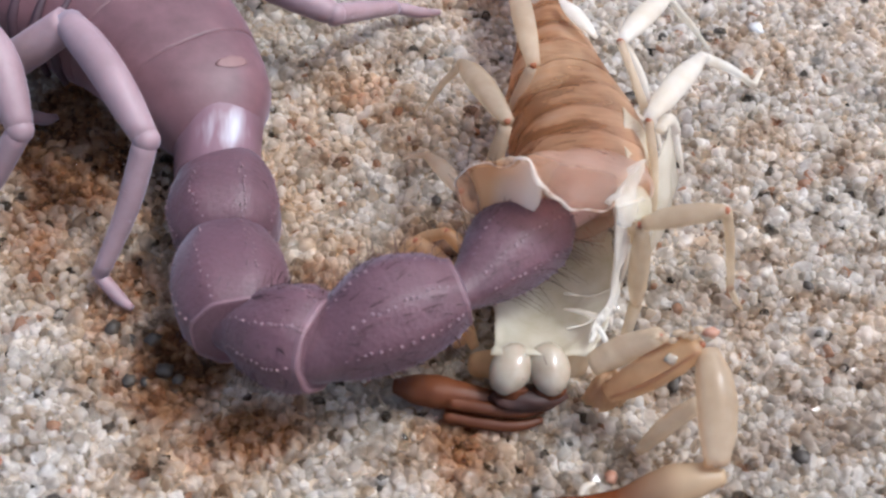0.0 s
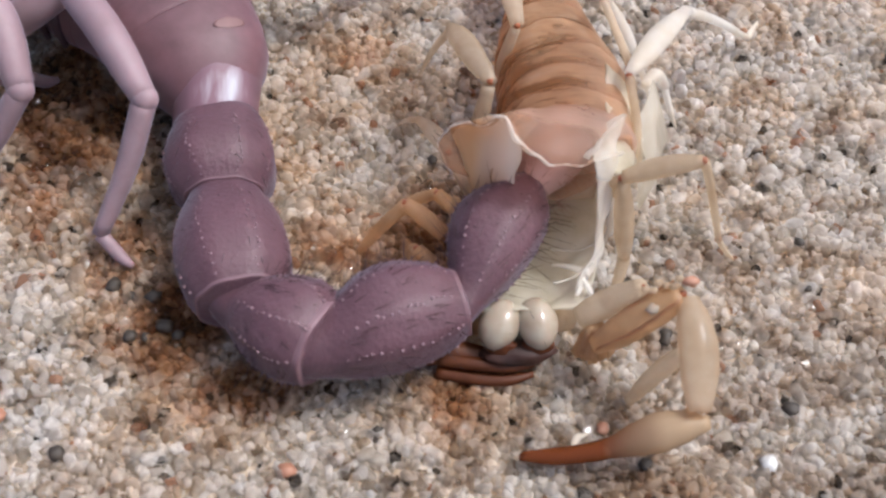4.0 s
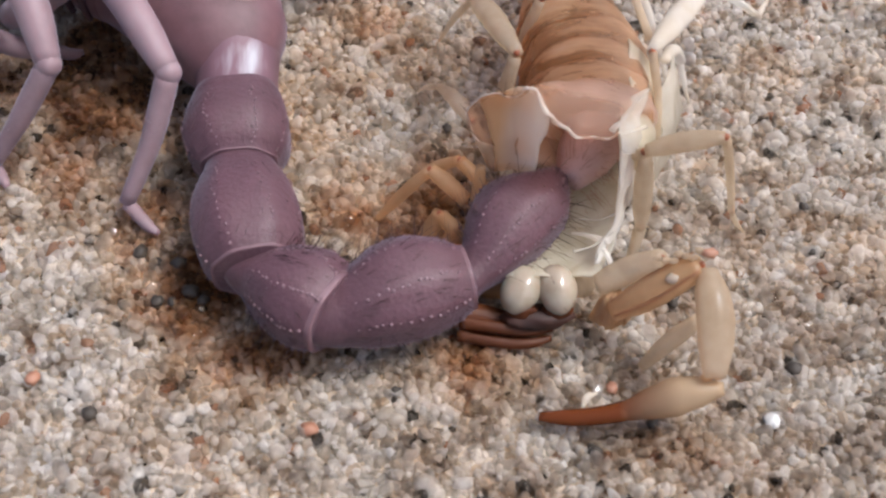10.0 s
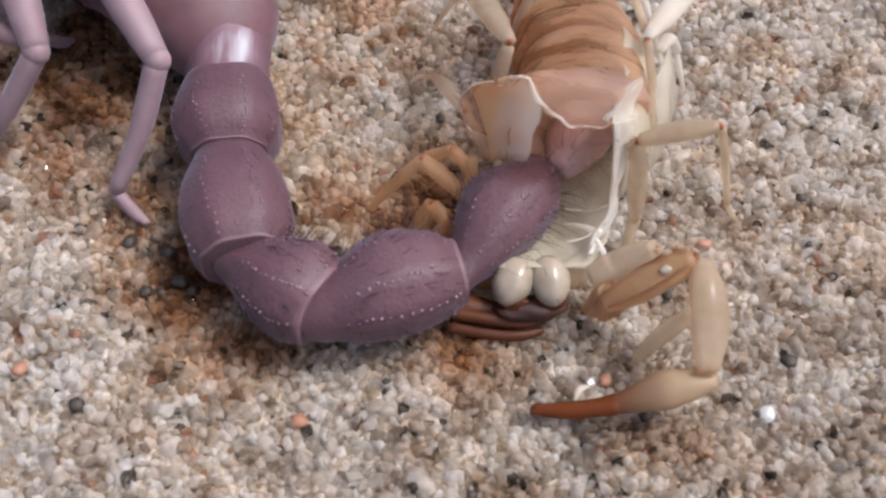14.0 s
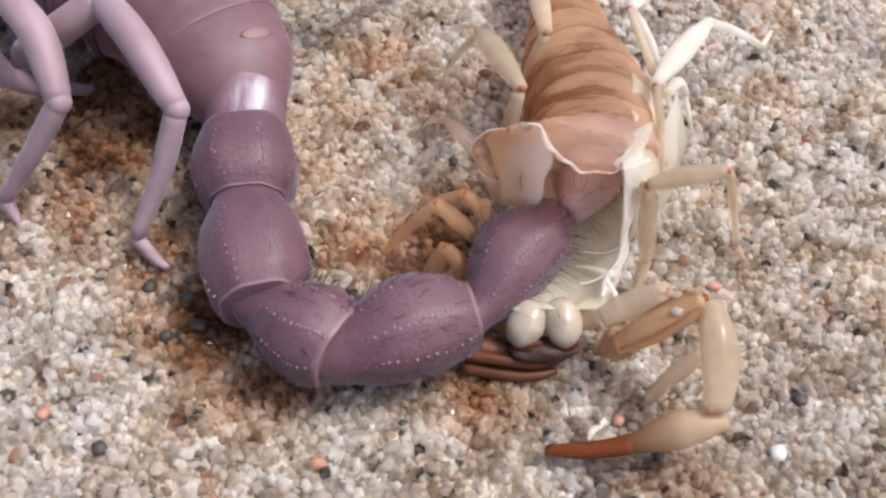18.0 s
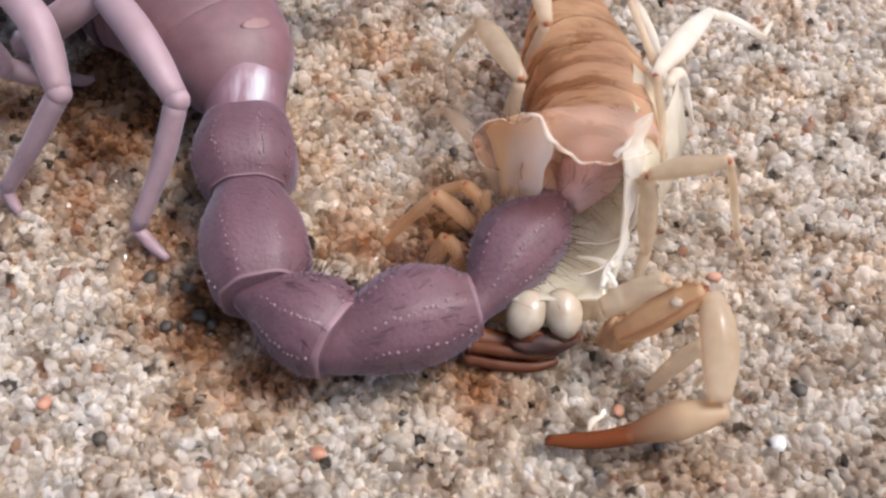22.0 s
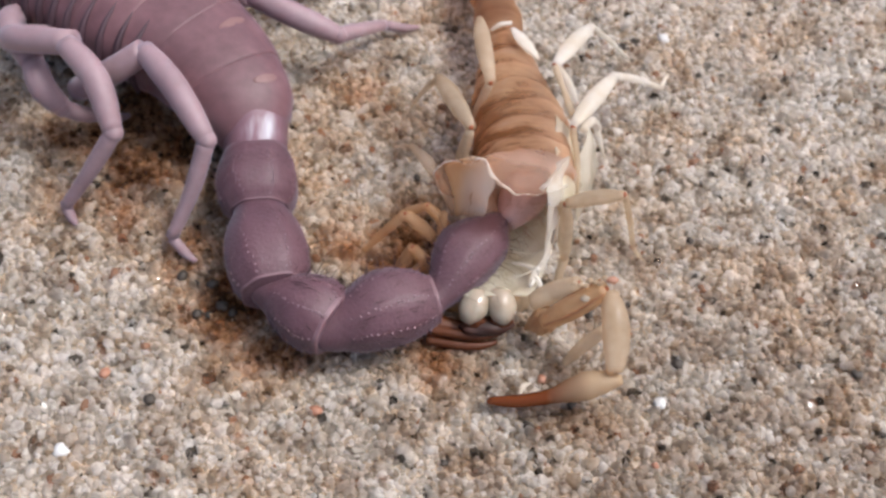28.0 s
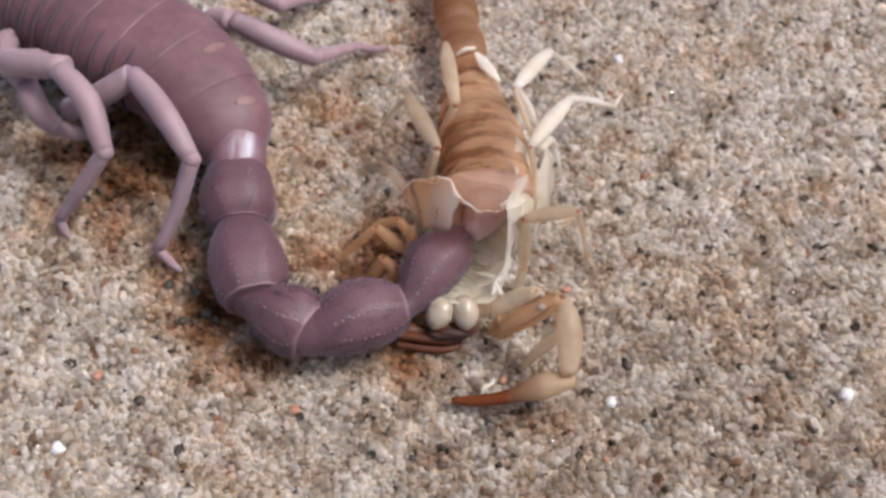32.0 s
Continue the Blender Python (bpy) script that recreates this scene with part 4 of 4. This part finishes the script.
# flank, floor and inner skins
side = [[(1.10, 4.46, 1.0), (1.16, 4.62, 0.86), (1.22, 4.90, 0.80), (1.20, 5.25, 0.74)],
        [(1.14, 4.36, 0.86), (1.22, 4.56, 0.66), (1.28, 4.90, 0.60), (1.26, 5.25, 0.55)],
        [(1.13, 4.24, 0.66), (1.24, 4.48, 0.44), (1.30, 4.90, 0.38), (1.28, 5.25, 0.34)],
        [(1.08, 4.14, 0.46), (1.20, 4.44, 0.20), (1.28, 4.90, 0.14), (1.26, 5.25, 0.10)]]
part("flank_membrane", sheet([curve(r, 12) for r in zip(*[curve(r, 10) for r in side])], 0.012, SHED, 0.03, 7), IVORY, exuvia, "crumpled ivory side membrane")
floor_rows = [[(0.40, 4.75, 0.34), (0.62, 4.72, 0.24), (0.88, 4.70, 0.24), (1.14, 4.66, 0.30)],
              [(0.38, 4.35, 0.34), (0.60, 4.30, 0.22), (0.86, 4.26, 0.24), (1.10, 4.22, 0.42)],
              [(0.40, 4.02, 0.34), (0.60, 3.98, 0.26), (0.82, 3.96, 0.28), (1.02, 3.96, 0.44)],
              [(0.38, 3.74, 0.40), (0.56, 3.72, 0.40), (0.76, 3.72, 0.40), (0.94, 3.74, 0.42)]]
part("belly_skin", sheet([curve(r, 26) for r in zip(*[curve(r, 24) for r in zip(*floor_rows)])], 0.01, SHED, 0.045, 11), BELLY, exuvia, "pale translucent wrinkled belly skin")
flap = [[(0.24, 4.50, 1.07), (0.35, 4.46, 1.16), (0.46, 4.42, 1.24), (0.57, 4.34, 1.25)],
        [(0.27, 4.46, 0.97), (0.38, 4.45, 1.01), (0.50, 4.41, 1.06), (0.62, 4.30, 1.13)],
        [(0.32, 4.43, 0.80), (0.41, 4.43, 0.82), (0.51, 4.39, 0.86), (0.60, 4.33, 0.92)],
        [(0.34, 4.41, 0.50), (0.42, 4.41, 0.52), (0.50, 4.38, 0.55), (0.57, 4.34, 0.58)]]
part("inner_flap", sheet([curve(r, 14) for r in zip(*[curve(q, 14) for q in zip(*flap)])], 0.008, SHED, 0.02, 5), VELLUM, exuvia, "cream inner fold of the head shield")
web = [[(1.05, 4.46, 1.08), (1.10, 4.50, 1.08), (1.18, 4.57, 1.05)],
        [(1.02, 4.33, 1.10), (1.08, 4.37, 1.10), (1.16, 4.44, 1.05)],
        [(0.98, 4.20, 1.11), (1.04, 4.22, 1.10), (1.12, 4.30, 1.03)],
        [(1.00, 4.11, 1.06), (1.04, 4.11, 1.05), (1.08, 4.15, 1.01)]]
part("membrane_web", sheet([curve(r, 16) for r in zip(*[curve(q, 16) for q in zip(*web)])], 0.008, SHED, 0.035, 15), MILK, exuvia, "bright white torn web of membrane")
for n, way in enumerate((((0.95, 4.20, 1.12), (1.02, 4.28, 1.14), (1.09, 4.39, 1.12), (1.19, 4.56, 1.06)), ((0.99, 4.19, 1.12), (1.06, 4.22, 1.10), (1.17, 4.32, 1.02)))):
    part("membrane_strand", tube(shed(way), (0.020, 0.012, 0.009, 0.014), steps=16, sides=8, rough=0.8, seed=n + 30, flat=0.5), MILK, exuvia, "white stretched membrane strand")
STRAND = ((1.09, 4.44, 1.00), (1.07, 4.30, 0.92), (1.06, 4.16, 0.78), (1.04, 4.03, 0.62), (0.98, 3.91, 0.50), (0.90, 3.78, 0.45))
part("membrane_strand", sheet(ribbon(STRAND, (0.05, 0.055, 0.045, 0.034, 0.028, 0.026, 0.026, 0.022, 0.016), (1, 0.25, -0.1), 44), 0.022, SHED, 0.02, 4), IVORY, exuvia, "white stretched membrane strand")
part("inner_wall", sheet([curve(r, 12) for r in (((0.56, 4.60, 0.88), (0.80, 4.72, 0.98), (1.08, 4.62, 0.92)), ((0.54, 4.64, 0.68), (0.80, 4.78, 0.70), (1.10, 4.66, 0.70)), ((0.52, 4.62, 0.46), (0.78, 4.74, 0.44), (1.10, 4.62, 0.46)), ((0.42, 4.58, 0.26), (0.70, 4.68, 0.22), (1.08, 4.58, 0.28)))], 0.01, SHED, 0.03, 41), BLUSH, exuvia, "pinkish inner wall of the hollow")
part("membrane_strand", tube(shed(((0.98, 3.90, 0.50), (0.90, 3.98, 0.44), (0.80, 4.08, 0.34))), (0.022, 0.015, 0.008), steps=12, rough=0.4), IVORY, exuvia, "white stretched membrane strand")
part("membrane_strand", tube(shed(((0.96, 3.86, 0.48), (1.0, 3.76, 0.44), (1.04, 3.68, 0.40))), (0.018, 0.014, 0.016), steps=12, rough=0.6, seed=9), IVORY, exuvia, "white stretched membrane strand")

for n, (way, r) in enumerate(((((1.04, 4.03, 0.62), (0.94, 4.06, 0.50), (0.80, 4.14, 0.40)), 0.016), (((1.0, 3.95, 0.54), (0.90, 3.90, 0.47), (0.78, 3.88, 0.44)), 0.02))):
    part("membrane_strand", tube(shed(way), (r * 0.8, r * 0.35, r * 0.25, r * 0.6), steps=16, sides=8, rough=0.7, seed=n, flat=0.6), CLEAR, exuvia, "white stretched membrane strand")
part("skin_shred", sheet([curve(r, 10) for r in (((1.24, 4.56, 0.74), (1.36, 4.80, 0.86), (1.42, 5.05, 0.84)), ((1.32, 4.54, 0.50), (1.44, 4.78, 0.60), (1.50, 5.05, 0.62)), ((1.36, 4.54, 0.24), (1.48, 4.78, 0.30), (1.56, 5.02, 0.34)))], 0.008, SHED, 0.04, 33), CLEAR, exuvia, "clear shred of skin")
part("flank_fold", sheet([curve(r, 18) for r in (((0.98, 4.30, 1.06), (1.10, 4.62, 1.02), (1.14, 5.00, 0.96), (1.12, 5.15, 0.86)), ((1.10, 4.26, 0.97), (1.20, 4.60, 0.92), (1.24, 5.00, 0.86), (1.20, 5.15, 0.76)), ((1.18, 4.28, 0.84), (1.28, 4.60, 0.76), (1.32, 5.00, 0.72), (1.26, 5.15, 0.64)), ((1.22, 4.34, 0.66), (1.33, 4.62, 0.58), (1.36, 5.00, 0.56), (1.30, 5.15, 0.50)))], 0.014, SHED, 0.06, 35), BELLY, exuvia, "crumpled ivory membrane along the flank")
# solid lump whose dark colour stands in for shade inside the mouth
part("mouth", blob(bmesh.new(), Vector((0.58, 3.60, 0.17)) - SHED, (0.20, 0.085, 0.065), None, 3, 0.3, 3), MOUTH, exuvia, "dark brown lump painted as the shaded torn mouth opening")
part("coxa", tube(shed(((0.30, 3.86, 0.10), (0.42, 3.80, 0.20), (0.50, 3.74, 0.26))), (0.07, 0.09, 0.07), steps=12, rough=0.1), AMBER, exuvia, "amber leg base")
part("coxa", tube(shed(((0.86, 3.88, 0.12), (0.84, 3.80, 0.22), (0.80, 3.74, 0.28))), (0.08, 0.09, 0.06), steps=12, rough=0.1), CREAM, exuvia, "cream leg base")
# mouth claws
for x, dx in ((0.48, -0.06), (0.69, 0.02)):
    turn = Matrix.Rotation(0.5, 3, "X") @ Matrix.Rotation(dx * 8, 3, "Z")
    claw = part("chelicera", blob(bmesh.new(), Vector((x, 3.70, 0.31)) - SHED, (0.114, 0.150, 0.108), turn, 3, 0.06, x), PEARL_SHADED, exuvia, "glossy pearl-white mouth claw base")
    bm = bmesh.new()
    pick = random.Random(int(x * 100))
    for n in range(2):
        way = Vector((pick.uniform(-0.7, 0.7), pick.uniform(-0.9, 0.1), pick.uniform(0.2, 1.0))).normalized()
        hair(bm, Vector((x, 3.66, 0.33)) - SHED + Vector((way.x * 0.10, way.y * 0.13, way.z * 0.10)), way, pick.uniform(0.04, 0.09), 0.002)
    tagged(part("setae", bm, DARK, claw, "fine brown bristles"), kind="stuff")
    part("brown_edge", blob(bmesh.new(), Vector((x, 3.605, 0.225)) - SHED, (0.085, 0.045, 0.05), None, 3, 0.3, x), UMBER, claw, "dark brown lower edge")


def limb(name, rows, label, tip_joint=True, girth=0.80):
    """A limb of the cast skin: rows of (points, radii, material); each row is a part of the first."""
    first = None
    for n, (points, radii, mat) in enumerate(rows):
        bm = tube(shed(points), [r * girth for r in radii], steps=14, sides=14, flat=0.8, rough=0.02, seed=n)
        if first is None:
            first = part(name, bm, mat, exuvia, label)
        else:
            part("limb_joint", bm, mat, first)
        if tip_joint and n < len(rows) - 1:
            part("hinge", blob(bmesh.new(), Vector(points[-1]) - SHED, (0.022, 0.022, 0.02), detail=2, lump=0.4, seed=n), RUST, first, "reddish brown hinge spot")
    return first


# walking legs
limb("leg", (((( 1.14, 4.30, 0.70), (1.13, 4.24, 0.86), (1.15, 4.20, 0.95)), (0.05, 0.05, 0.04), CREAM), (((1.16, 4.20, 0.96), (1.34, 4.17, 1.07), (1.55, 4.13, 1.16)), (0.05, 0.075, 0.08, 0.075, 0.045), CREAM),
             (((1.56, 4.13, 1.15), (1.66, 4.18, 0.78), (1.77, 4.24, 0.32)), (0.04, 0.035, 0.03), CREAM), (((1.77, 4.24, 0.32), (1.84, 4.27, 0.16), (1.91, 4.30, 0.03)), (0.03, 0.025, 0.012), CREAM)), "cream translucent walking leg")
limb("leg", ((((1.16, 4.18, 0.94), (1.19, 4.17, 0.60), (1.22, 4.16, 0.28)), (0.05, 0.085, 0.09, 0.085, 0.05), CREAM), (((1.22, 4.16, 0.28), (1.18, 4.06, 0.16), (1.14, 3.98, 0.04)), (0.05, 0.04, 0.02), CREAM)), "cream translucent walking leg")
limb("leg", ((((1.30, 4.52, 0.60), (1.29, 4.66, 0.86), (1.25, 4.85, 1.06)), (0.035, 0.032, 0.035), CREAM), (((1.25, 4.86, 1.07), (1.45, 5.16, 1.04), (1.66, 5.48, 0.95)), (0.04, 0.085, 0.095, 0.08, 0.045), IVORY),
             (((1.66, 5.48, 0.95), (1.96, 5.80, 0.55), (2.27, 6.10, 0.10)), (0.05, 0.045, 0.035), IVORY), (((2.27, 6.10, 0.10), (2.33, 6.22, 0.06), (2.39, 6.33, 0.03)), (0.032, 0.025, 0.012), IVORY)), "ivory translucent walking leg")
limb("leg", ((((1.31, 5.20, 0.80), (1.22, 5.36, 0.96), (1.16, 5.50, 1.05)), (0.035, 0.03, 0.035), CREAM), (((1.17, 5.51, 1.05), (1.36, 5.82, 0.98), (1.55, 6.13, 0.85)), (0.04, 0.085, 0.09, 0.08, 0.045), IVORY),
             (((1.55, 6.13, 0.85), (1.80, 6.32, 0.45), (2.02, 6.48, 0.08)), (0.04, 0.035, 0.02), CLEAR)), "ivory translucent walking leg")
limb("leg", ((((1.20, 5.60, 0.95), (1.32, 5.58, 0.72), (1.42, 5.56, 0.50)), (0.04, 0.06, 0.06, 0.03), IVORY), (((1.42, 5.56, 0.50), (1.50, 5.50, 0.28), (1.58, 5.46, 0.05)), (0.03, 0.03, 0.015), IVORY)), "ivory translucent walking leg")
limb("leg", ((((1.40, 5.10, 0.72), (1.50, 5.30, 0.60), (1.58, 5.38, 0.42)), (0.04, 0.06, 0.05), IVORY), (((1.58, 5.38, 0.42), (1.64, 5.36, 0.22), (1.70, 5.36, 0.03)), (0.035, 0.03, 0.012), IVORY)), "ivory translucent walking leg")
limb("leg", ((((0.60, 6.18, 0.88), (0.61, 5.78, 0.97), (0.65, 5.40, 0.95)), (0.04, 0.085, 0.09, 0.08, 0.05), CREAM), (((0.64, 5.40, 0.93), (0.56, 5.34, 0.70), (0.54, 5.30, 0.50)), (0.045, 0.05, 0.04), CREAM)), "cream translucent walking leg")
limb("leg", ((((0.25, 5.80, 0.58), (0.34, 5.36, 0.84), (0.47, 4.90, 1.00)), (0.04, 0.09, 0.10, 0.09, 0.05), CREAM), (((0.46, 4.89, 0.97), (0.40, 4.80, 0.70), (0.40, 4.78, 0.40)), (0.05, 0.07, 0.06), CREAM), (((0.25, 5.80, 0.56), (0.12, 5.86, 0.30), (0.02, 5.90, 0.03)), (0.04, 0.035, 0.015), CREAM)), "cream translucent walking leg")
limb("leg", ((((0.03, 5.30, 0.26), (0.12, 5.00, 0.48), (0.22, 4.74, 0.58)), (0.035, 0.06, 0.07, 0.05), FAINT), (((0.22, 4.74, 0.56), (0.30, 4.66, 0.42), (0.36, 4.60, 0.30)), (0.045, 0.05, 0.05), FAINT), (((0.03, 5.30, 0.26), (-0.06, 5.40, 0.14), (-0.12, 5.46, 0.03)), (0.03, 0.025, 0.012), FAINT)), "faint tan translucent walking leg")
limb("leg", ((((-0.36, 4.40, 0.05), (-0.20, 4.42, 0.28), (-0.04, 4.43, 0.50)), (0.03, 0.05, 0.055, 0.04), HONEY), (((-0.04, 4.43, 0.50), (0.06, 4.38, 0.44), (0.18, 4.30, 0.36)), (0.05, 0.07, 0.06), HONEY)), "honey-coloured translucent walking leg")
limb("leg", ((((-0.12, 4.14, 0.06), (-0.05, 4.18, 0.20), (0.02, 4.22, 0.34)), (0.05, 0.075, 0.06), HONEY), (((0.02, 4.22, 0.34), (0.14, 4.10, 0.26), (0.22, 3.98, 0.12)), (0.05, 0.08, 0.06), HONEY)), "honey-coloured crumpled walking leg")
limb("leg", ((((0.26, 4.36, 0.62), (0.24, 4.28, 0.42), (0.22, 4.20, 0.22)), (0.035, 0.05, 0.05), HONEY), (((0.22, 4.20, 0.22), (0.24, 4.12, 0.10), (0.26, 4.06, 0.03)), (0.04, 0.03, 0.02), HONEY)), "honey-coloured crumpled walking leg")
limb("leg", ((((-0.18, 4.60, 0.06), (-0.02, 4.62, 0.26), (0.14, 4.58, 0.40)), (0.03, 0.05, 0.05, 0.04), HONEY), (((0.14, 4.58, 0.40), (0.24, 4.50, 0.34), (0.32, 4.42, 0.26)), (0.05, 0.06, 0.05), HONEY)), "honey-coloured crumpled walking leg")
limb("leg", ((((0.00, 4.00, 0.05), (0.05, 4.06, 0.22), (0.14, 4.12, 0.32)), (0.05, 0.07, 0.05), HONEY), (((0.14, 4.12, 0.32), (0.24, 4.06, 0.22), (0.30, 3.98, 0.10)), (0.05, 0.06, 0.04), HONEY)), "honey-coloured crumpled walking leg")
# grasping arm, elbow up, hand resting on the sand
arm = limb("pincer_arm", ((((0.92, 3.70, 0.36), (1.08, 3.72, 0.48), (1.24, 3.68, 0.66)), (0.07, 0.085, 0.08, 0.06), CREAM), (((0.99, 3.52, 0.36), (1.20, 3.54, 0.56), (1.42, 3.57, 0.76)), (0.055, 0.092, 0.10, 0.095, 0.065), AMBER),
             (((1.45, 3.55, 0.75), (1.48, 3.30, 0.66), (1.47, 3.02, 0.50)), (0.055, 0.095, 0.108, 0.10, 0.06), CREAM)), "amber and cream pincer arm", girth=1.0)
part("hand", tube(shed(((1.53, 3.00, 0.42), (1.36, 3.005, 0.36), (1.18, 2.995, 0.27), (1.02, 2.98, 0.20), (0.80, 2.98, 0.14), (0.57, 3.00, 0.11))), (0.035, 0.085, 0.108, 0.088, 0.060, 0.048, 0.041, 0.02), steps=30, sides=16, rough=0.04), PINCER, arm, "amber pincer hand")
part("finger", tube(shed(((1.22, 2.985, 0.275), (0.98, 2.965, 0.195), (0.74, 2.968, 0.135), (0.56, 2.990, 0.10))), (0.03, 0.052, 0.044, 0.02), steps=20, sides=14), PINCER, arm, "rust-red pincer finger")
for dx, dy in ((-0.01, -0.085), (-0.02, 0.07)):
    part("keel", tube(shed(((1.00 + dx, 3.52 + dy * 0.6, 0.40), (1.20 + dx, 3.54 + dy, 0.61), (1.40 + dx, 3.57 + dy * 0.8, 0.80))), (0.008, 0.012, 0.008), steps=14, sides=6, rough=0.6), BROWN, arm, "brown ridge")
for side, r in ((-0.095, 0.008), (0.09, 0.005)):
    part("keel", tube(shed(((1.45 + side * 0.5, 3.53, 0.77), (1.48 + side, 3.30, 0.67), (1.47 + side * 0.6, 3.02, 0.51))), (r * 0.7, r, r, r), steps=16, sides=6, rough=0.5), AMBER, arm, "brown seam")
for x, y, z in ((1.49, 3.035, 0.50), (1.43, 3.03, 0.49)):
    part("hinge", blob(bmesh.new(), Vector((x, y, z)) - SHED, (0.035, 0.022, 0.025), None, 2, 0.4, x), AMBER, arm, "brown hinge spot")
for k in range(8):
    a = 3.6 + 0.26 * k
    root, tip = Vector((1.03, 3.66, 0.38)), Vector((1.00 + 0.13 * math.cos(a), 3.64 + 0.11 * math.sin(a), 0.16 + 0.03 * (k % 2)))
    side = Vector((-math.sin(a), math.cos(a), 0.3)) * 0.024
    mid = root.lerp(tip, 0.55) + Vector((0, 0, 0.07))
    part("fold", sheet([curve((root - side * 0.3, mid - side, tip - side * 1.2), 9), curve((root, mid + Vector((0, 0, 0.03)), tip), 9), curve((root + side * 0.3, mid + side, tip + side * 1.2), 9)], 0.008, SHED, 0.02, k), AMBER, arm)
part("finger", tube(shed(((1.46, 3.44, 0.40), (1.32, 3.40, 0.24), (1.18, 3.34, 0.05))), (0.04, 0.055, 0.05, 0.03), steps=14), CREAM, arm, "pale slender finger")
bm = bmesh.new()
for k in range(7):
    blob(bm, Vector((1.20 + 0.035 * k, 3.63 - 0.02 * (k % 3), 0.74 + 0.012 * k)) - SHED, (0.03, 0.022, 0.02), None, 1, 0.5, k)
tagged(part("crust", bm, CREAM, arm, "sand grains stuck at the elbow"), kind="stuff")
part("crust_grain", blob(bmesh.new(), Vector((1.46, 3.60, 0.83)) - SHED, (0.045, 0.032, 0.028), None, 2, 0.4, 2), ORANGE, arm, "orange sand grain")
part("crust_grain", blob(bmesh.new(), Vector((1.28, 3.52, 0.70)) - SHED, (0.05, 0.034, 0.03), None, 2, 0.3, 5), PEARL_SHADED, arm, "white sand grain")
# the other hand lies under the tail
hand = part("pincer_hand", tube(shed(((-0.16, 3.72, 0.10), (-0.02, 3.69, 0.11), (0.14, 3.66, 0.12), (0.34, 3.63, 0.12), (0.54, 3.615, 0.11), (0.66, 3.62, 0.10))), (0.04, 0.085, 0.095, 0.075, 0.045, 0.04, 0.025), steps=26, sides=14, rough=0.05), UMBER, exuvia, "dark amber pincer hand lying on the sand")
part("finger", tube(shed(((0.14, 3.60, 0.13), (0.34, 3.56, 0.13), (0.52, 3.54, 0.12), (0.67, 3.56, 0.11))), (0.042, 0.04, 0.036, 0.02), steps=18), UMBER, hand, "dark amber finger")
part("finger", tube(shed(((0.12, 3.56, 0.05), (0.34, 3.51, 0.05), (0.52, 3.495, 0.05), (0.665, 3.53, 0.05))), (0.04, 0.038, 0.034, 0.02), steps=18), UMBER, hand, "dark amber finger")

# ---------------------------------------------------------------- single grains that stand out
SINGLE = (
    # some of the black ones stand in for shaded pits between grains
    ("dark", BLACK, "black lump standing for dark grains and shaded pits", ((-1.82, 4.18), (-1.70, 4.10), (-1.57, 4.09), (-1.67, 3.81), (-1.58, 3.80), (-1.48, 3.88), (-1.40, 3.82), (0.08, 5.17), (2.08, 3.35), (2.33, 4.17), (1.21, 3.0), (0.87, 2.82), (-0.24, 3.21), (-1.96, 3.08), (3.46, 3.24), (0.23, 2.55), (1.42, 3.82), (2.33, 4.50))),
    ("white", WHITE, "bright white grain in the sand", ((-2.57, 2.68), (1.89, 3.01), (2.41, 6.8), (3.9, 3.05))),
    ("orange", ORANGE, "orange grain in the sand", ((-2.33, 3.31), (1.78, 2.49), (-0.72, 2.98), (1.0, 3.22))),
)
n = 0
for kind, mat, label, places in SINGLE:
    for x, y in places:
        n += 1
        r = 0.036 + 0.010 * math.sin(n * 2.3) + (0.022 if (x, y) in ((-2.57, 2.68), (2.41, 6.8), (3.9, 3.05)) else 0)
        bm = blob(bmesh.new(), (0, 0, 0), (r * 1.2, r, r * 0.8), Matrix.Rotation(n, 3, "Z"), 2, 0.5, n)
        g = tagged(part("sand_grain", bm, mat), label, "grain", kind + " grains")
        g.location = (x * CM, y * CM, (rise(x, y) + 0.006) * CM)
for x, y, turn, size in ((0.86, 3.12, 0.8, 0.13),):
    bm = tube(((-size / 2, 0, 0.02), (0, 0.02, 0.035), (size / 2, 0, 0.02)), (0.008, 0.022, 0.02, 0.008), steps=10, sides=8, flat=0.5)
    s = tagged(part("skin_sliver", bm, IVORY), "pale sliver of cast skin on the sand", "sliver")
    s.location, s.rotation_euler = (x * CM, y * CM, (rise(x, y) + 0.02) * CM), (0, 0, turn)

# ---------------------------------------------------------------- what moves


def motions():
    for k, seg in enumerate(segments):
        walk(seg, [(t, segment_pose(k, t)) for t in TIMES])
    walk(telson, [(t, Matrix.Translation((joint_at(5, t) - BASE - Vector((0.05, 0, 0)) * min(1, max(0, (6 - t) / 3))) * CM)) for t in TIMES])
    base = SHED * CM
    rows = ((0, -0.02, 0.02, -0.2), (1, -0.025, 0.02, -0.8), (2, -0.025, 0.02, -1.6), (3, -0.03, 0.02, -2.0), (3.5, -0.03, 0.02, -3.0), (5.5, -0.03, 0.015, -1.8), (6, -0.015, 0, 0), (6.5, 0, 0, 0.5), (7.5, 0, 0, 0.5), (9, 0, 0, 0), (32, 0, 0, 0))
    walk(exuvia, [(t, pose(base.x + x * CM, base.y + y * CM, 0, 0, tilt, 0)) for t, x, y, tilt in rows])


motions()
